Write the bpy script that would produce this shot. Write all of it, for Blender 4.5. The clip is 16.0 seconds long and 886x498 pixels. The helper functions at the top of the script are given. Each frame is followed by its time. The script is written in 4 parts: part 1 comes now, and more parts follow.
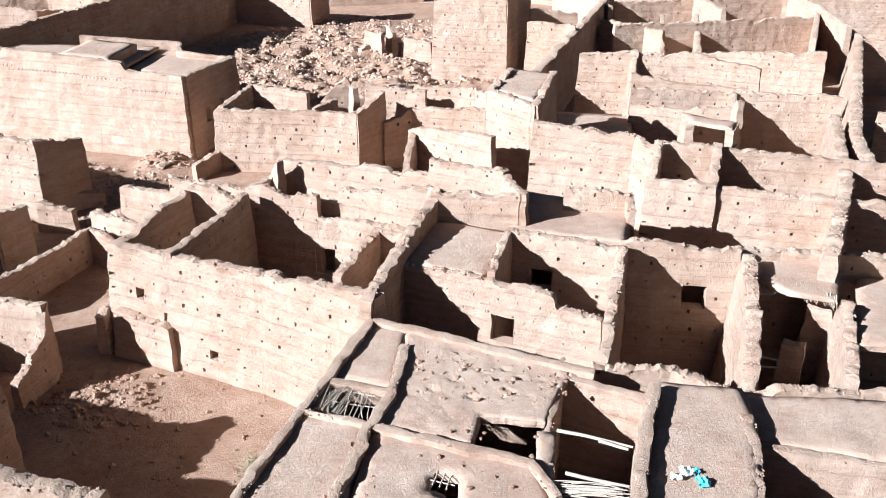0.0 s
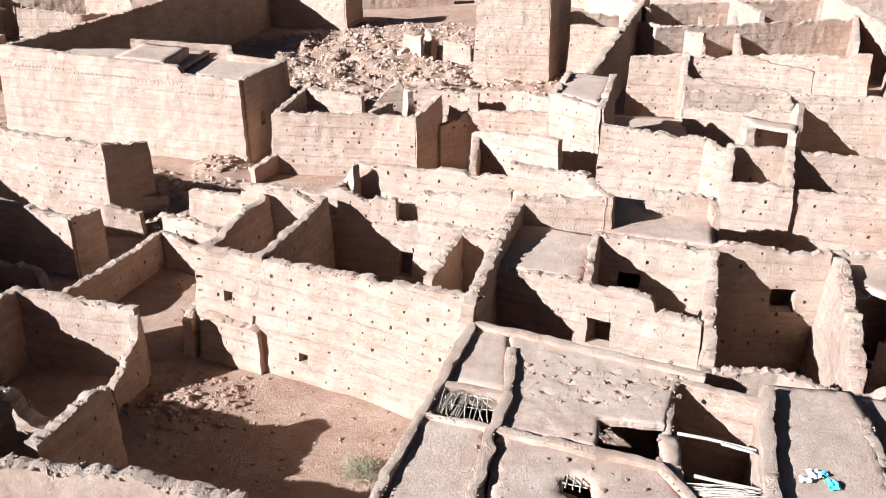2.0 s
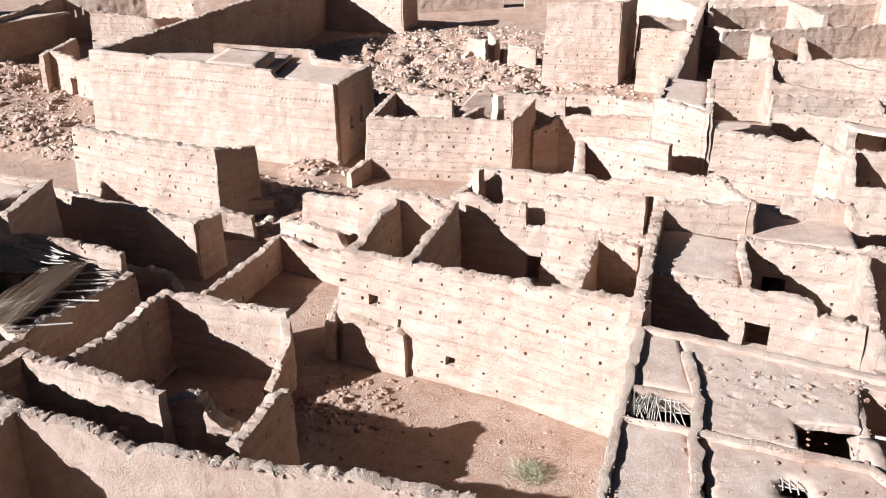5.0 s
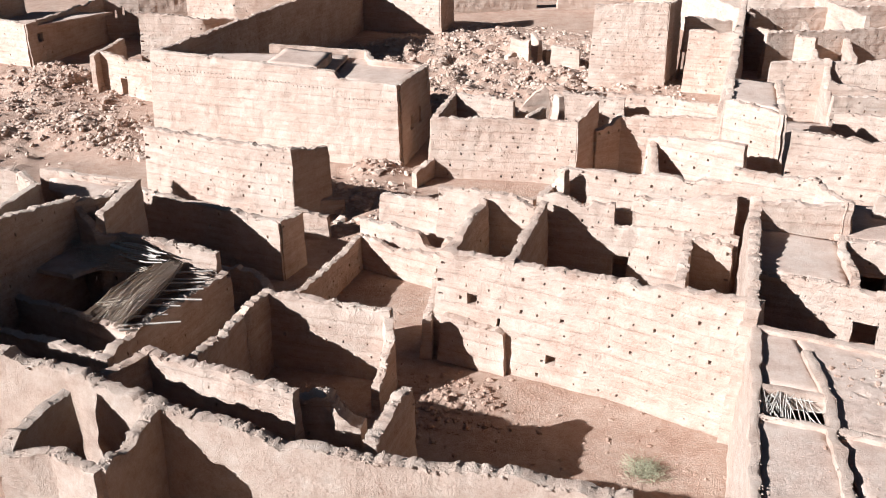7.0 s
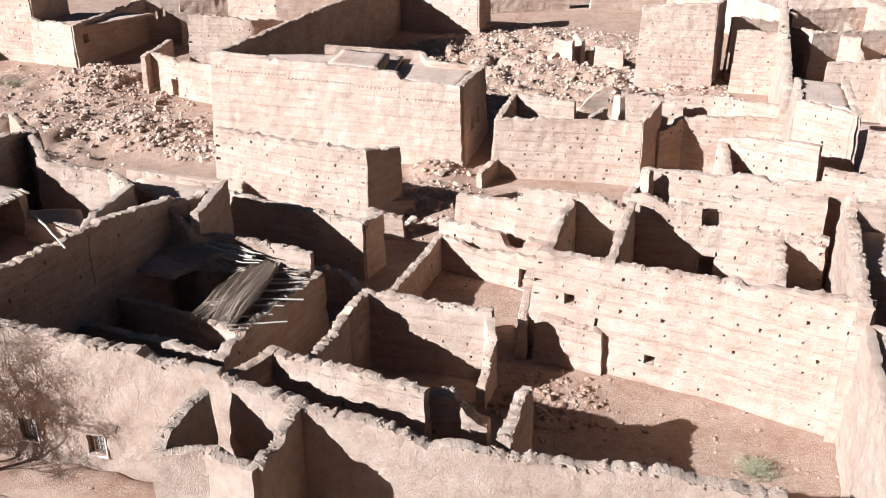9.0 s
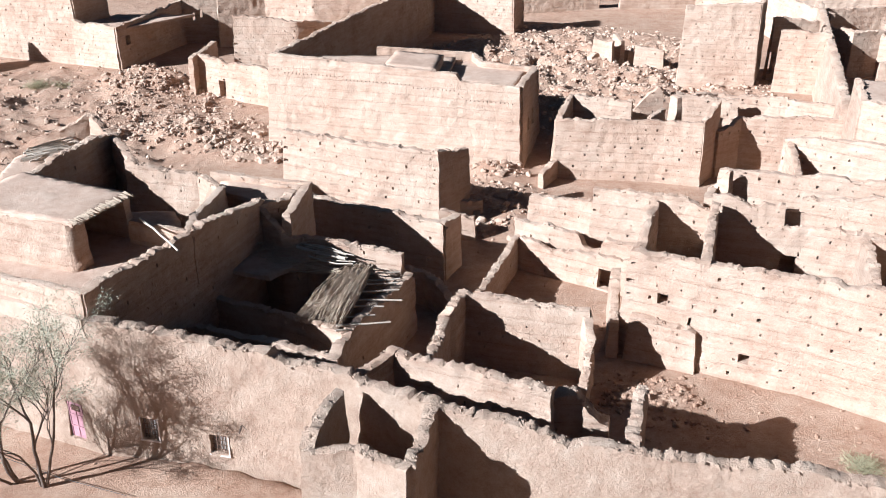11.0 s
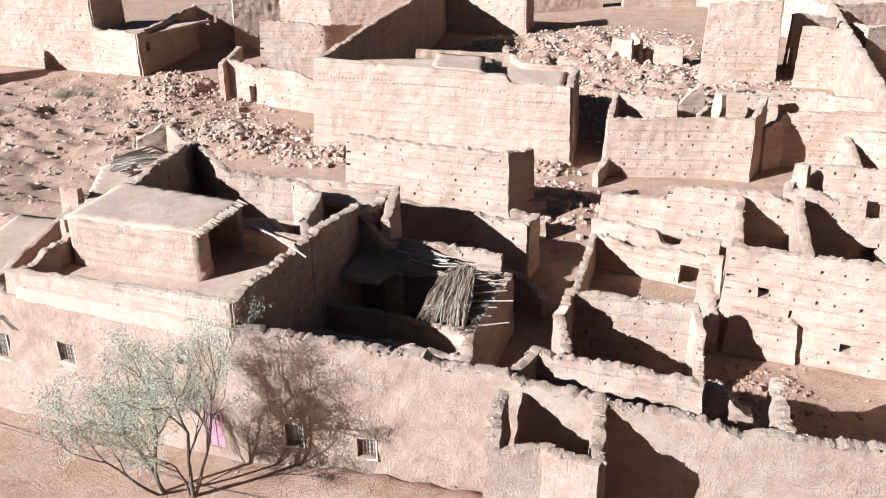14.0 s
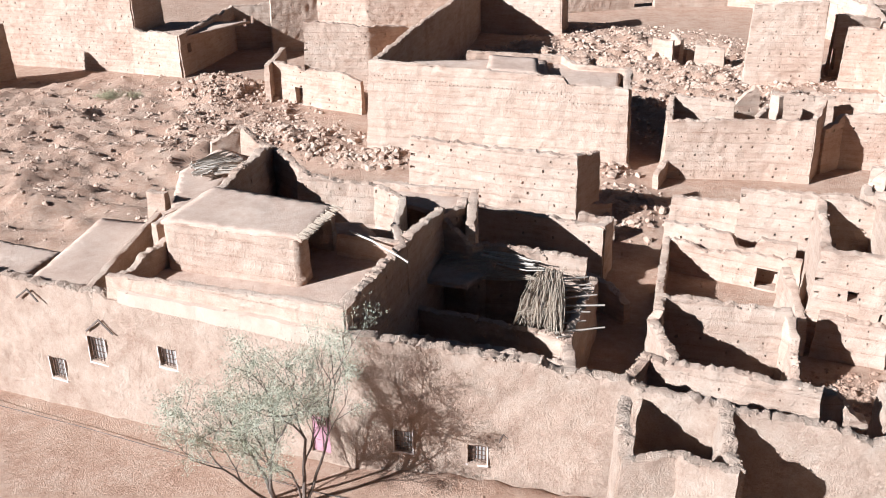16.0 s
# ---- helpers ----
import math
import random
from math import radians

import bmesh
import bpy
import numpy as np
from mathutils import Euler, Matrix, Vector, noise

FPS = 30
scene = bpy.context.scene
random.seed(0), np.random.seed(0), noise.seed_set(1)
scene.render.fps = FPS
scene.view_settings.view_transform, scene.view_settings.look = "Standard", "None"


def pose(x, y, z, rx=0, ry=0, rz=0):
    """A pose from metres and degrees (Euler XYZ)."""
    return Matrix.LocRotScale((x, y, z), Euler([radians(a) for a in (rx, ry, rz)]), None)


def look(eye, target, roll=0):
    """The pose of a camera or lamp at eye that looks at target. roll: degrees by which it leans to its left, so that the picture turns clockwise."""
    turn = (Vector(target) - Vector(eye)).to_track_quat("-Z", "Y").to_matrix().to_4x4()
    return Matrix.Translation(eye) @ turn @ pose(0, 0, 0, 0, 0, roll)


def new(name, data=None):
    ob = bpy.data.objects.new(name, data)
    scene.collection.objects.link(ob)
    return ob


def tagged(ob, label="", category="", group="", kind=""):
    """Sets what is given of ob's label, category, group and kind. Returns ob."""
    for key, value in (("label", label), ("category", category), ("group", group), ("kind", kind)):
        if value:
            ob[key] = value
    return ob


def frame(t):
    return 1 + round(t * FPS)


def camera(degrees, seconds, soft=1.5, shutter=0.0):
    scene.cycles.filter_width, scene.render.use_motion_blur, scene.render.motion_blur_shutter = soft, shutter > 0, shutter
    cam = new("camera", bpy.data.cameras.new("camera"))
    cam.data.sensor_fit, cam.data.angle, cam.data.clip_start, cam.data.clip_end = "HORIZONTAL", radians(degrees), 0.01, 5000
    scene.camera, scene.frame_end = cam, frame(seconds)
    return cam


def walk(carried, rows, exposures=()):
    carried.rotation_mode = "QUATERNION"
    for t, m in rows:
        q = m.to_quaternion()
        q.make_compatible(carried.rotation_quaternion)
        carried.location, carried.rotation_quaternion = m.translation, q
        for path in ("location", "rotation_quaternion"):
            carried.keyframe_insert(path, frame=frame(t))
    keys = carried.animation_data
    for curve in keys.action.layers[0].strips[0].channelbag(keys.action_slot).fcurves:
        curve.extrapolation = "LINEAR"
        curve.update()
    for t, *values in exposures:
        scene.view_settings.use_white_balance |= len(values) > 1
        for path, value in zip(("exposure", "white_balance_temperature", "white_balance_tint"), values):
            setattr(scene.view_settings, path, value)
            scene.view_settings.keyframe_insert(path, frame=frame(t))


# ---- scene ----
cam = camera(52.0, 16.0, 1.0)
PATH = [
    (0, -0.000, -0.000, 26.141, 65.462, -0.496, -0.037),
    (0.5, -1.015, -0.013, 26.171, 65.503, -0.481, 0.027),
    (1, -2.057, -0.052, 26.181, 65.522, -0.445, 0.106),
    (1.5, -3.154, -0.103, 26.213, 65.552, -0.420, 0.169),
    (2, -4.320, -0.187, 26.289, 65.566, -0.349, 0.241),
    (2.5, -5.480, -0.253, 26.362, 65.578, -0.336, 0.312),
    (3, -6.654, -0.323, 26.442, 65.578, -0.326, 0.400),
    (3.5, -7.861, -0.406, 26.514, 65.584, -0.301, 0.454),
    (4, -9.099, -0.486, 26.561, 65.612, -0.277, 0.519),
    (6.5, -15.619, -0.961, 26.669, 65.679, -0.299, 0.734),
    (7, -16.904, -1.047, 26.692, 65.677, -0.298, 0.771),
    (7.5, -18.183, -1.134, 26.711, 65.692, -0.285, 0.806),
    (8, -19.474, -1.214, 26.720, 65.699, -0.238, 0.834),
    (8.5, -20.764, -1.323, 26.770, 65.700, -0.229, 0.913),
    (9, -22.044, -1.437, 26.850, 65.656, -0.201, 0.961),
    (10.9, -26.98, -1.96, 27.17, 65.58, -0.05, 1.03),
    (11.3, -28.025, -2.078, 27.237, 65.560, 0.133, -0.367),
    (11.5, -28.545, -2.134, 27.271, 65.600, 0.260, -1.399),
    (11.65, -28.94, -2.16, 27.32, 65.600, 0.280, -1.830),
    (12, -29.880, -2.214, 27.430, 65.590, 0.286, -1.816),
    (12.5, -31.186, -2.261, 27.467, 65.597, 0.328, -1.781),
    (13, -32.487, -2.339, 27.481, 65.594, 0.344, -1.749),
    (13.5, -33.782, -2.404, 27.508, 65.572, 0.349, -1.690),
    (14, -35.077, -2.473, 27.573, 65.543, 0.369, -1.632),
    (14.5, -36.357, -2.469, 27.638, 65.529, 0.370, -1.589),
    (15, -37.640, -2.414, 27.675, 65.529, 0.424, -1.555),
    (15.5, -38.787, -2.329, 27.753, 65.492, 0.446, -1.517),
    (16, -39.888, -2.127, 27.846, 65.466, 0.476, -1.452),
]
walk(cam, [(t, pose(x, y, z, rx, ry, rz)) for t, x, y, z, rx, ry, rz in PATH], [(0, 1.66, 4980, 4), (16, 1.58, 4980, 4)])

# world, sun
world = bpy.data.worlds.new("sky")
scene.world = world
world.use_nodes = True
sky = world.node_tree.nodes.new("ShaderNodeTexSky")
sky.sky_type, sky.sun_disc = "NISHITA", False
SUN_ELEV = radians(26.5)
SUN_TO = Vector((0.88, 0.47, 0)).normalized()  # the way the shadows fall
sky.sun_elevation = SUN_ELEV
sky.sun_rotation = math.atan2(-SUN_TO.x, -SUN_TO.y)
back = world.node_tree.nodes["Background"]
back.inputs["Strength"].default_value = 0.009
world.node_tree.links.new(sky.outputs[0], back.inputs[0])
lamp = bpy.data.lights.new("sun", "SUN")
lamp.energy, lamp.angle, lamp.color = 5.0, radians(0.5), (1.0, 0.96, 0.90)
sun = new("sun", lamp)
sun.matrix_world = look((0, 0, 60), Vector((0, 0, 60)) + SUN_TO * math.cos(SUN_ELEV) + Vector((0, 0, -math.sin(SUN_ELEV))))


# materials
def nodes(name, rough=0.95):
    m = bpy.data.materials.new(name)
    m.use_nodes = True
    n, l = m.node_tree.nodes, m.node_tree.links
    b = n["Principled BSDF"]
    b.inputs["Roughness"].default_value = rough
    b.inputs["Specular IOR Level"].default_value = 0.15
    return m, n, l, b


def noise_node(n, l, scale, detail=6, rough=0.6, stretch=None):
    g = n.new("ShaderNodeNewGeometry")
    t = n.new("ShaderNodeTexNoise")
    t.inputs["Scale"].default_value = scale
    t.inputs["Detail"].default_value = detail
    t.inputs["Roughness"].default_value = rough
    if stretch:
        mp = n.new("ShaderNodeMapping")
        mp.inputs["Scale"].default_value = stretch
        l.new(g.outputs["Position"], mp.inputs["Vector"])
        l.new(mp.outputs["Vector"], t.inputs["Vector"])
    else:
        l.new(g.outputs["Position"], t.inputs["Vector"])
    return t


def mathn(n, l, op, a, b, c=None):
    m = n.new("ShaderNodeMath")
    m.operation = op
    for i, v in enumerate((a, b, c)):
        if v is None:
            continue
        if isinstance(v, (int, float)):
            m.inputs[i].default_value = v
        else:
            l.new(v, m.inputs[i])
    return m.outputs[0]


def earth(name, dark, mid, light, bump=1.0, band=True, grit=0.7, relief=0.15):
    """Sun-dried earth: broad stains, horizontal lifts, pits, hairline cracks and coarse grit."""
    m, n, l, b = nodes(name)
    big = noise_node(n, l, 0.3, 4).outputs["Fac"]
    streak = noise_node(n, l, 1.0, 5, 0.65, (0.4, 0.4, 3.2) if band else (1.1, 1.1, 1.1)).outputs["Fac"]
    mid_n = noise_node(n, l, 2.4, 6, 0.7).outputs["Fac"]
    fine = noise_node(n, l, 11.0, 5, 0.75).outputs["Fac"]
    pit = noise_node(n, l, 5.0, 6, 0.8).outputs["Fac"]
    info = n.new("ShaderNodeObjectInfo")
    f = mathn(n, l, "MULTIPLY_ADD", big, 0.42, mathn(n, l, "MULTIPLY", streak, 0.46))
    f = mathn(n, l, "MULTIPLY_ADD", mid_n, 0.25, f)
    f = mathn(n, l, "MULTIPLY_ADD", fine, grit * 0.5, f)
    f = mathn(n, l, "MULTIPLY_ADD", pit, 0.22, mathn(n, l, "SUBTRACT", f, 0.11))
    f = mathn(n, l, "MULTIPLY_ADD", info.outputs["Random"], 0.05, f)
    ramp = n.new("ShaderNodeValToRGB")
    e = ramp.color_ramp.elements
    e[0].position, e[0].color = 0.52 + 0.25 * (grit - 0.5), (*dark, 1)
    e[1].position, e[1].color = 0.86 + 0.25 * (grit - 0.5), (*light, 1)
    half = e.new(0.69 + 0.25 * (grit - 0.5))
    half.color = (*mid, 1)
    l.new(ramp.outputs["Color"], b.inputs["Base Color"])
    g = n.new("ShaderNodeNewGeometry")
    mp = n.new("ShaderNodeMapping")
    mp.inputs["Scale"].default_value = (0.45, 0.45, 0.9)
    warp = noise_node(n, l, 0.8, 3)
    vm = n.new("ShaderNodeVectorMath")
    vm.operation = "ADD"
    l.new(g.outputs["Position"], mp.inputs["Vector"])
    l.new(mp.outputs["Vector"], vm.inputs[0])
    l.new(warp.outputs["Color"], vm.inputs[1])
    vor = n.new("ShaderNodeTexVoronoi")
    vor.feature = "DISTANCE_TO_EDGE"
    vor.inputs["Scale"].default_value = 1.0
    l.new(vm.outputs[0], vor.inputs["Vector"])
    crack = n.new("ShaderNodeMapRange")
    crack.inputs["From Max"].default_value = 0.015
    l.new(vor.outputs["Distance"], crack.inputs["Value"])
    h = mathn(n, l, "MULTIPLY_ADD", mid_n, 0.25, mathn(n, l, "MULTIPLY", fine, 0.5))
    h = mathn(n, l, "MULTIPLY_ADD", pit, 0.6, h)
    if band:
        sep = n.new("ShaderNodeSeparateXYZ")
        l.new(g.outputs["Position"], sep.inputs[0])
        zz = mathn(n, l, "MULTIPLY_ADD", mid_n, 0.12, sep.outputs[2])
        fr = mathn(n, l, "FRACT", mathn(n, l, "MULTIPLY", zz, 1 / 0.86), 0)
        joint = mathn(n, l, "MINIMUM", mathn(n, l, "MULTIPLY", fr, 7), 1.0)
        h = mathn(n, l, "MULTIPLY_ADD", joint, 0.2, h)
        seam = mathn(n, l, "SUBTRACT", 1.0, mathn(n, l, "MINIMUM", mathn(n, l, "MULTIPLY", fr, 14), 1.0))
        worn = mathn(n, l, "GREATER_THAN", pit, 0.5)
        f = mathn(n, l, "SUBTRACT", f, mathn(n, l, "MULTIPLY", mathn(n, l, "MULTIPLY", seam, worn), 0.16))
        h = mathn(n, l, "MULTIPLY_ADD", crack.outputs[0], 0.05, h)
    l.new(f, ramp.inputs["Fac"])
    bp = n.new("ShaderNodeBump")
    bp.inputs["Strength"].default_value = bump
    bp.inputs["Distance"].default_value = relief
    l.new(h, bp.inputs["Height"])
    l.new(bp.outputs["Normal"], b.inputs["Normal"])
    return m


MUD = earth("mud_wall", (0.295, 0.172, 0.110), (0.402, 0.264, 0.181), (0.478, 0.341, 0.244), 1.0, True, 0.75, 0.12)
STREET = earth("roughcast_mud", (0.305, 0.187, 0.124), (0.408, 0.273, 0.188), (0.475, 0.341, 0.245), 1.0, False, 0.9, 0.20)
ROOF = earth("roof_earth", (0.310, 0.188, 0.126), (0.402, 0.263, 0.183), (0.468, 0.328, 0.236), 0.9, False, 0.7, 0.07)
GROUND = earth("ground_earth", (0.248, 0.130, 0.078), (0.340, 0.200, 0.127), (0.420, 0.275, 0.186), 1.0, False, 0.7, 0.15)
LEDGE = earth("ledge_earth", (0.352, 0.233, 0.162), (0.390, 0.268, 0.190), (0.420, 0.300, 0.216), 0.7, False, 0.7, 0.08)


def plain(name, colour, rough=0.8, spread=0.25, scale=9.0):
    m, n, l, b = nodes(name, rough)
    t = noise_node(n, l, scale, 5)
    ramp = n.new("ShaderNodeValToRGB")
    e = ramp.color_ramp.elements
    e[0].position, e[1].position = 0.3, 0.7
    e[0].color = (*[c * (1 - spread) for c in colour], 1)
    e[1].color = (*[min(1, c * (1 + spread)) for c in colour], 1)
    l.new(t.outputs["Fac"], ramp.inputs["Fac"])
    l.new(ramp.outputs["Color"], b.inputs["Base Color"])
    return m


WOOD = plain("dry_wood", (0.42, 0.33, 0.25))
REED = plain("dry_reed", (0.40, 0.29, 0.20), spread=0.4, scale=25)
BARK = plain("bark", (0.14, 0.10, 0.075))
LEAF = plain("tree_leaf", (0.36, 0.33, 0.225), 0.7, 0.35, 2.0)
SHRUB = plain("dry_shrub", (0.28, 0.23, 0.13), 0.8, 0.3, 3.0)
WHITE = plain("white_plaster", (0.50, 0.40, 0.33), 0.8, 0.08)
IRON = plain("rusty_iron", (0.13, 0.075, 0.05), 0.6, 0.2)
PINK = plain("pink_paint", (0.36, 0.18, 0.19), 0.6, 0.1)
BLUE = plain("blue_plastic", (0.15, 0.5, 0.62), 0.4, 0.2)
PALE = plain("pale_plastic", (0.7, 0.72, 0.66), 0.4, 0.2)
SCREEN = plain("window_screen", (0.27, 0.225, 0.19), 0.7, 0.15, 20)
CABLE = plain("black_cable", (0.04, 0.035, 0.03), 0.5, 0.1)


def thing(name, label, category):
    return tagged(new(name), label, category)


def part(name, bm, material, parent, label=""):
    me = bpy.data.meshes.new(name)
    bm.normal_update()
    bm.to_mesh(me)
    bm.free()
    return mesh_part(name, me, material, parent, label)


def mesh_part(name, me, material, parent, label=""):
    me.materials.append(material)
    ob = new(name, me)
    ob.parent = parent
    if label:
        ob["label"] = label
    return ob


CLOD = ((0, 0, 1), (0.95, 0, 0.2), (0.3, 0.9, 0.2), (-0.75, 0.6, 0.2), (-0.75, -0.6, 0.2), (0.3, -0.9, 0.2), (0.7, 0.5, -0.7), (-0.8, 0, -0.7), (0.6, -0.6, -0.7))
CLOD_FACES = ((0, 1, 2), (0, 2, 3), (0, 3, 4), (0, 4, 5), (0, 5, 1), (1, 6, 2), (2, 6, 7), (2, 7, 3), (3, 7, 4), (4, 7, 8), (4, 8, 5), (5, 8, 1), (1, 8, 6))


def rag(x, y, amp):
    """Uneven broken top of an earth wall, with lumps of eroded clay along it."""
    lump = 0.14 * abs(noise.noise((x * 1.7, y * 1.7, 9))) + 0.06 * noise.noise((x * 3.3, y * 3.3, 5)) + 0.05 * noise.noise((x * 9.1, y * 9.1, 2))
    chip = max(0.0, noise.noise((x * 0.5, y * 0.5, 11)) - 0.22)
    return amp * (0.35 * noise.noise((x * 0.3, y * 0.3, 3.1)) + 0.25 * noise.noise((x * 1.1, y * 1.1, 7.7)) - 1.4 * chip) + (0.1 + 1.4 * min(1, amp * 2)) * lump


def wall(parent, top, thick, base, batter=0.03, holes=None, openings=(), arches=(), niche=0, vents=0, rough=0.5, step=0.19, material=None, name="wall", label=""):
    """An earth wall along the line of its top; openings: (from, to, sill, head) along it."""
    P = [Vector(p) for p in top]
    if holes is None:
        holes = rough >= 0.3 and material is None and max(p.z for p in P) - base > 2.2
    L = [0.0]
    for a, b in zip(P, P[1:]):
        L.append(L[-1] + (b - a).xy.length)
    cuts = [o for o in openings] + [o for o in arches]
    span = L[-1]
    ss = {round(i * span / max(2, round(span / step)), 4) for i in range(max(2, round(span / step)) + 1)}
    for o in cuts:
        ss = {s for s in ss if abs(s - o[0]) > 0.09 and abs(s - o[1]) > 0.09} | {o[0], o[1]}
    ss = sorted(s for s in ss if 0 <= s <= span)
    hmax = max(p.z for p in P) + 0.6
    nz = max(2, round((hmax - base) / 0.26))
    zs = {round(base + (hmax - base) * k / nz, 4) for k in range(nz + 1)}
    for o in cuts:
        zs = {z for z in zs if abs(z - o[2]) > 0.09 and abs(z - o[3]) > 0.09} | {o[2], o[3]}
    zs = sorted(z for z in zs if z >= base)
    zs[0] = base - 0.3
    verts, faces = [], []
    index = {}

    def place(s):
        k = 0
        while k < len(P) - 2 and s > L[k + 1]:
            k += 1
        f = (s - L[k]) / max(1e-6, L[k + 1] - L[k])
        p = P[k].lerp(P[k + 1], f)
        d = (P[k + 1] - P[k]).xy.normalized()
        return p, Vector((-d.y, d.x, 0))

    cols = []
    for s in ss:
        p, nrm = place(s)
        cols.append((p, nrm, p.z + rag(p.x, p.y, rough)))
    low = min(c[2] for c in cols)

    def vert(i, k, side):
        key = (i, k, side)
        if key not in index:
            p, nrm, h = cols[i]
            z = min(zs[k], h)
            wide = thick / 2 + batter * (h - z)
            q = Vector((p.x, p.y, z)) + nrm * side * wide
            if i in (0, len(cols) - 1):
                q += Vector((nrm.y, -nrm.x, 0)) * (wide - 0.05) * (1 if i else -1)
            j = 0.05 if zs[k] < h else 0.09
            q += Vector((noise.noise(q * 1.3), noise.noise(q * 1.3 + Vector((9, 2, 4))), 0.3 * noise.noise(q * 0.8))) * j * 1.6
            q += nrm * side * (0.07 * noise.noise(q * 0.45) + 0.03 * noise.noise(q * 2.6) + 0.02 * noise.noise(q * 6.5))
            if zs[k] >= h:
                q += Vector((noise.noise(q * 5.1), noise.noise(q * 5.1 + Vector((4, 4, 0))), noise.noise(q * 5.1 + Vector((0, 8, 0))))) * (0.02 + 0.03 * min(1, rough * 2))
            index[key] = len(verts)
            verts.append(q)
        return index[key]

    def inside(i, k):
        sm, zm = (ss[i] + ss[i + 1]) / 2, (zs[k] + zs[k + 1]) / 2
        return any(o[0] < sm < o[1] and o[2] < zm < o[3] for o in cuts)

    tops = {}

    def cap(i):
        if i not in tops:
            p, nrm, h = cols[i]
            q = Vector((p.x, p.y, h + 0.5 * thick * 0.28 + 0.05 * min(1, rough * 2) * noise.noise((p.x * 5.2, p.y * 5.2, 5))))
            tops[i] = len(verts)
            verts.append(q)
        return tops[i]

    flat = set()
    rnd = random.Random(int(1000 * (P[0].x + P[0].y)))
    n = len(ss) - 1
    far_off = P[0].y > 75
    for i in range(n):
        for k in range(len(zs) - 1):
            if zs[k] >= cols[i][2] and zs[k] >= cols[i + 1][2]:
                continue
            if inside(i, k):
                # reveals
                for di, dk, e in ((-1, 0, ((i, k), (i, k + 1))), (1, 0, ((i + 1, k), (i + 1, k + 1))), (0, -1, ((i, k), (i + 1, k))), (0, 1, ((i, k + 1), (i + 1, k + 1)))):
                    ii, kk = i + di, k + dk
                    if 0 <= ii < n and 0 <= kk < len(zs) - 1 and not inside(ii, kk):
                        (a, b), (c, d) = e
                        flat.add(len(faces))
                        faces.append((vert(a, b, 1), vert(c, d, 1), vert(c, d, -1), vert(a, b, -1)))
                continue
            row = round((zs[k] + zs[k + 1]) / 2 / 0.86 - 0.5)
            lift = abs((zs[k] + zs[k + 1]) / 2 - (row + 0.5) * 0.86) < (zs[k + 1] - zs[k]) / 2 + 1e-6
            smid = (ss[i] + ss[i + 1]) / 2
            col = round(smid / 1.15)
            peg = holes and lift and abs(smid - (col + 0.25 * (row % 2)) * 1.15 - 0.13 * math.sin(row * 2.1 + col * 1.7)) < (ss[i + 1] - ss[i]) / 2 and zs[k + 1] < min(cols[i][2], cols[i + 1][2]) and rnd.random() < 0.78
            slot = vents and abs((zs[k] + zs[k + 1]) / 2 - (cols[i][2] - 1.5)) < (zs[k + 1] - zs[k]) / 2 and i % 2
            if niche and row == int(cols[i][2] / 0.86) - 2 and i % 4 in (1, 2) and lift:
                slot = True
            for side in (1, -1):
                a, b, c, d = vert(i, k, side), vert(i + 1, k, side), vert(i + 1, k + 1, side), vert(i, k + 1, side)
                if (peg or slot) and a != d and b != c:
                    A, B, C, D = (verts[q] for q in (a, b, c, d))
                    mid = (A + B + C + D) / 4
                    nrm = cols[i][1] * side
                    f = 0.45 if slot and not niche else (0.8 if slot else rnd.choice((0.36, 0.44, 0.5, 0.58, 0.85)))
                    r0 = len(verts)
                    for q in (A, B, C, D):
                        verts.append(mid + (q - mid) * f)
                    for q in (A, B, C, D):
                        verts.append(mid + (q - mid) * f * 0.8 - nrm * 0.34)
                    ring = (a, b, c, d)
                    for e in range(4):
                        g = (e + 1) % 4
                        faces.append((ring[e], ring[g], r0 + g, r0 + e))
                        flat.add(len(faces))
                        faces.append((r0 + e, r0 + g, r0 + 4 + g, r0 + 4 + e))
                    flat.add(len(faces))
                    faces.append((r0 + 4, r0 + 5, r0 + 6, r0 + 7))
                else:
                    quad = [a, b, c, d]
                    if len(set(quad)) == 4:
                        faces.append(tuple(quad))
    last = len(zs) - 1
    for i in range(n):
        for side in (1, -1):
            faces.append((vert(i, last, side), vert(i + 1, last, side), cap(i + 1), cap(i)))
    for i in (0, n):
        for k in range(len(zs) - 1):
            if zs[k] < cols[i][2]:
                flat.add(len(faces))
                faces.append((vert(i, k, 1), vert(i, k + 1, 1), vert(i, k + 1, -1), vert(i, k, -1)))
        faces.append((vert(i, last, 1), cap(i), vert(i, last, -1)))
    me = bpy.data.meshes.new(name)
    me.from_pydata([tuple(v) for v in verts], [], faces)
    for k, f in enumerate(me.polygons):
        f.use_smooth = k not in flat
    bm = bmesh.new()
    bm.from_mesh(me)
    bmesh.ops.dissolve_degenerate(bm, dist=1e-4, edges=bm.edges)
    bmesh.ops.recalc_face_normals(bm, faces=bm.faces)
    bm.to_mesh(me)
    bm.free()
    # crumbled clods bedded along the top
    far = P[0].y > 75
    bits = [tuple(v.co) for v in me.vertices]
    polys = [tuple(f.vertices) for f in me.polygons]
    smooth = [f.use_smooth for f in me.polygons]
    per = (5 if far else 13) * (0.35 + min(1, rough * 1.6))
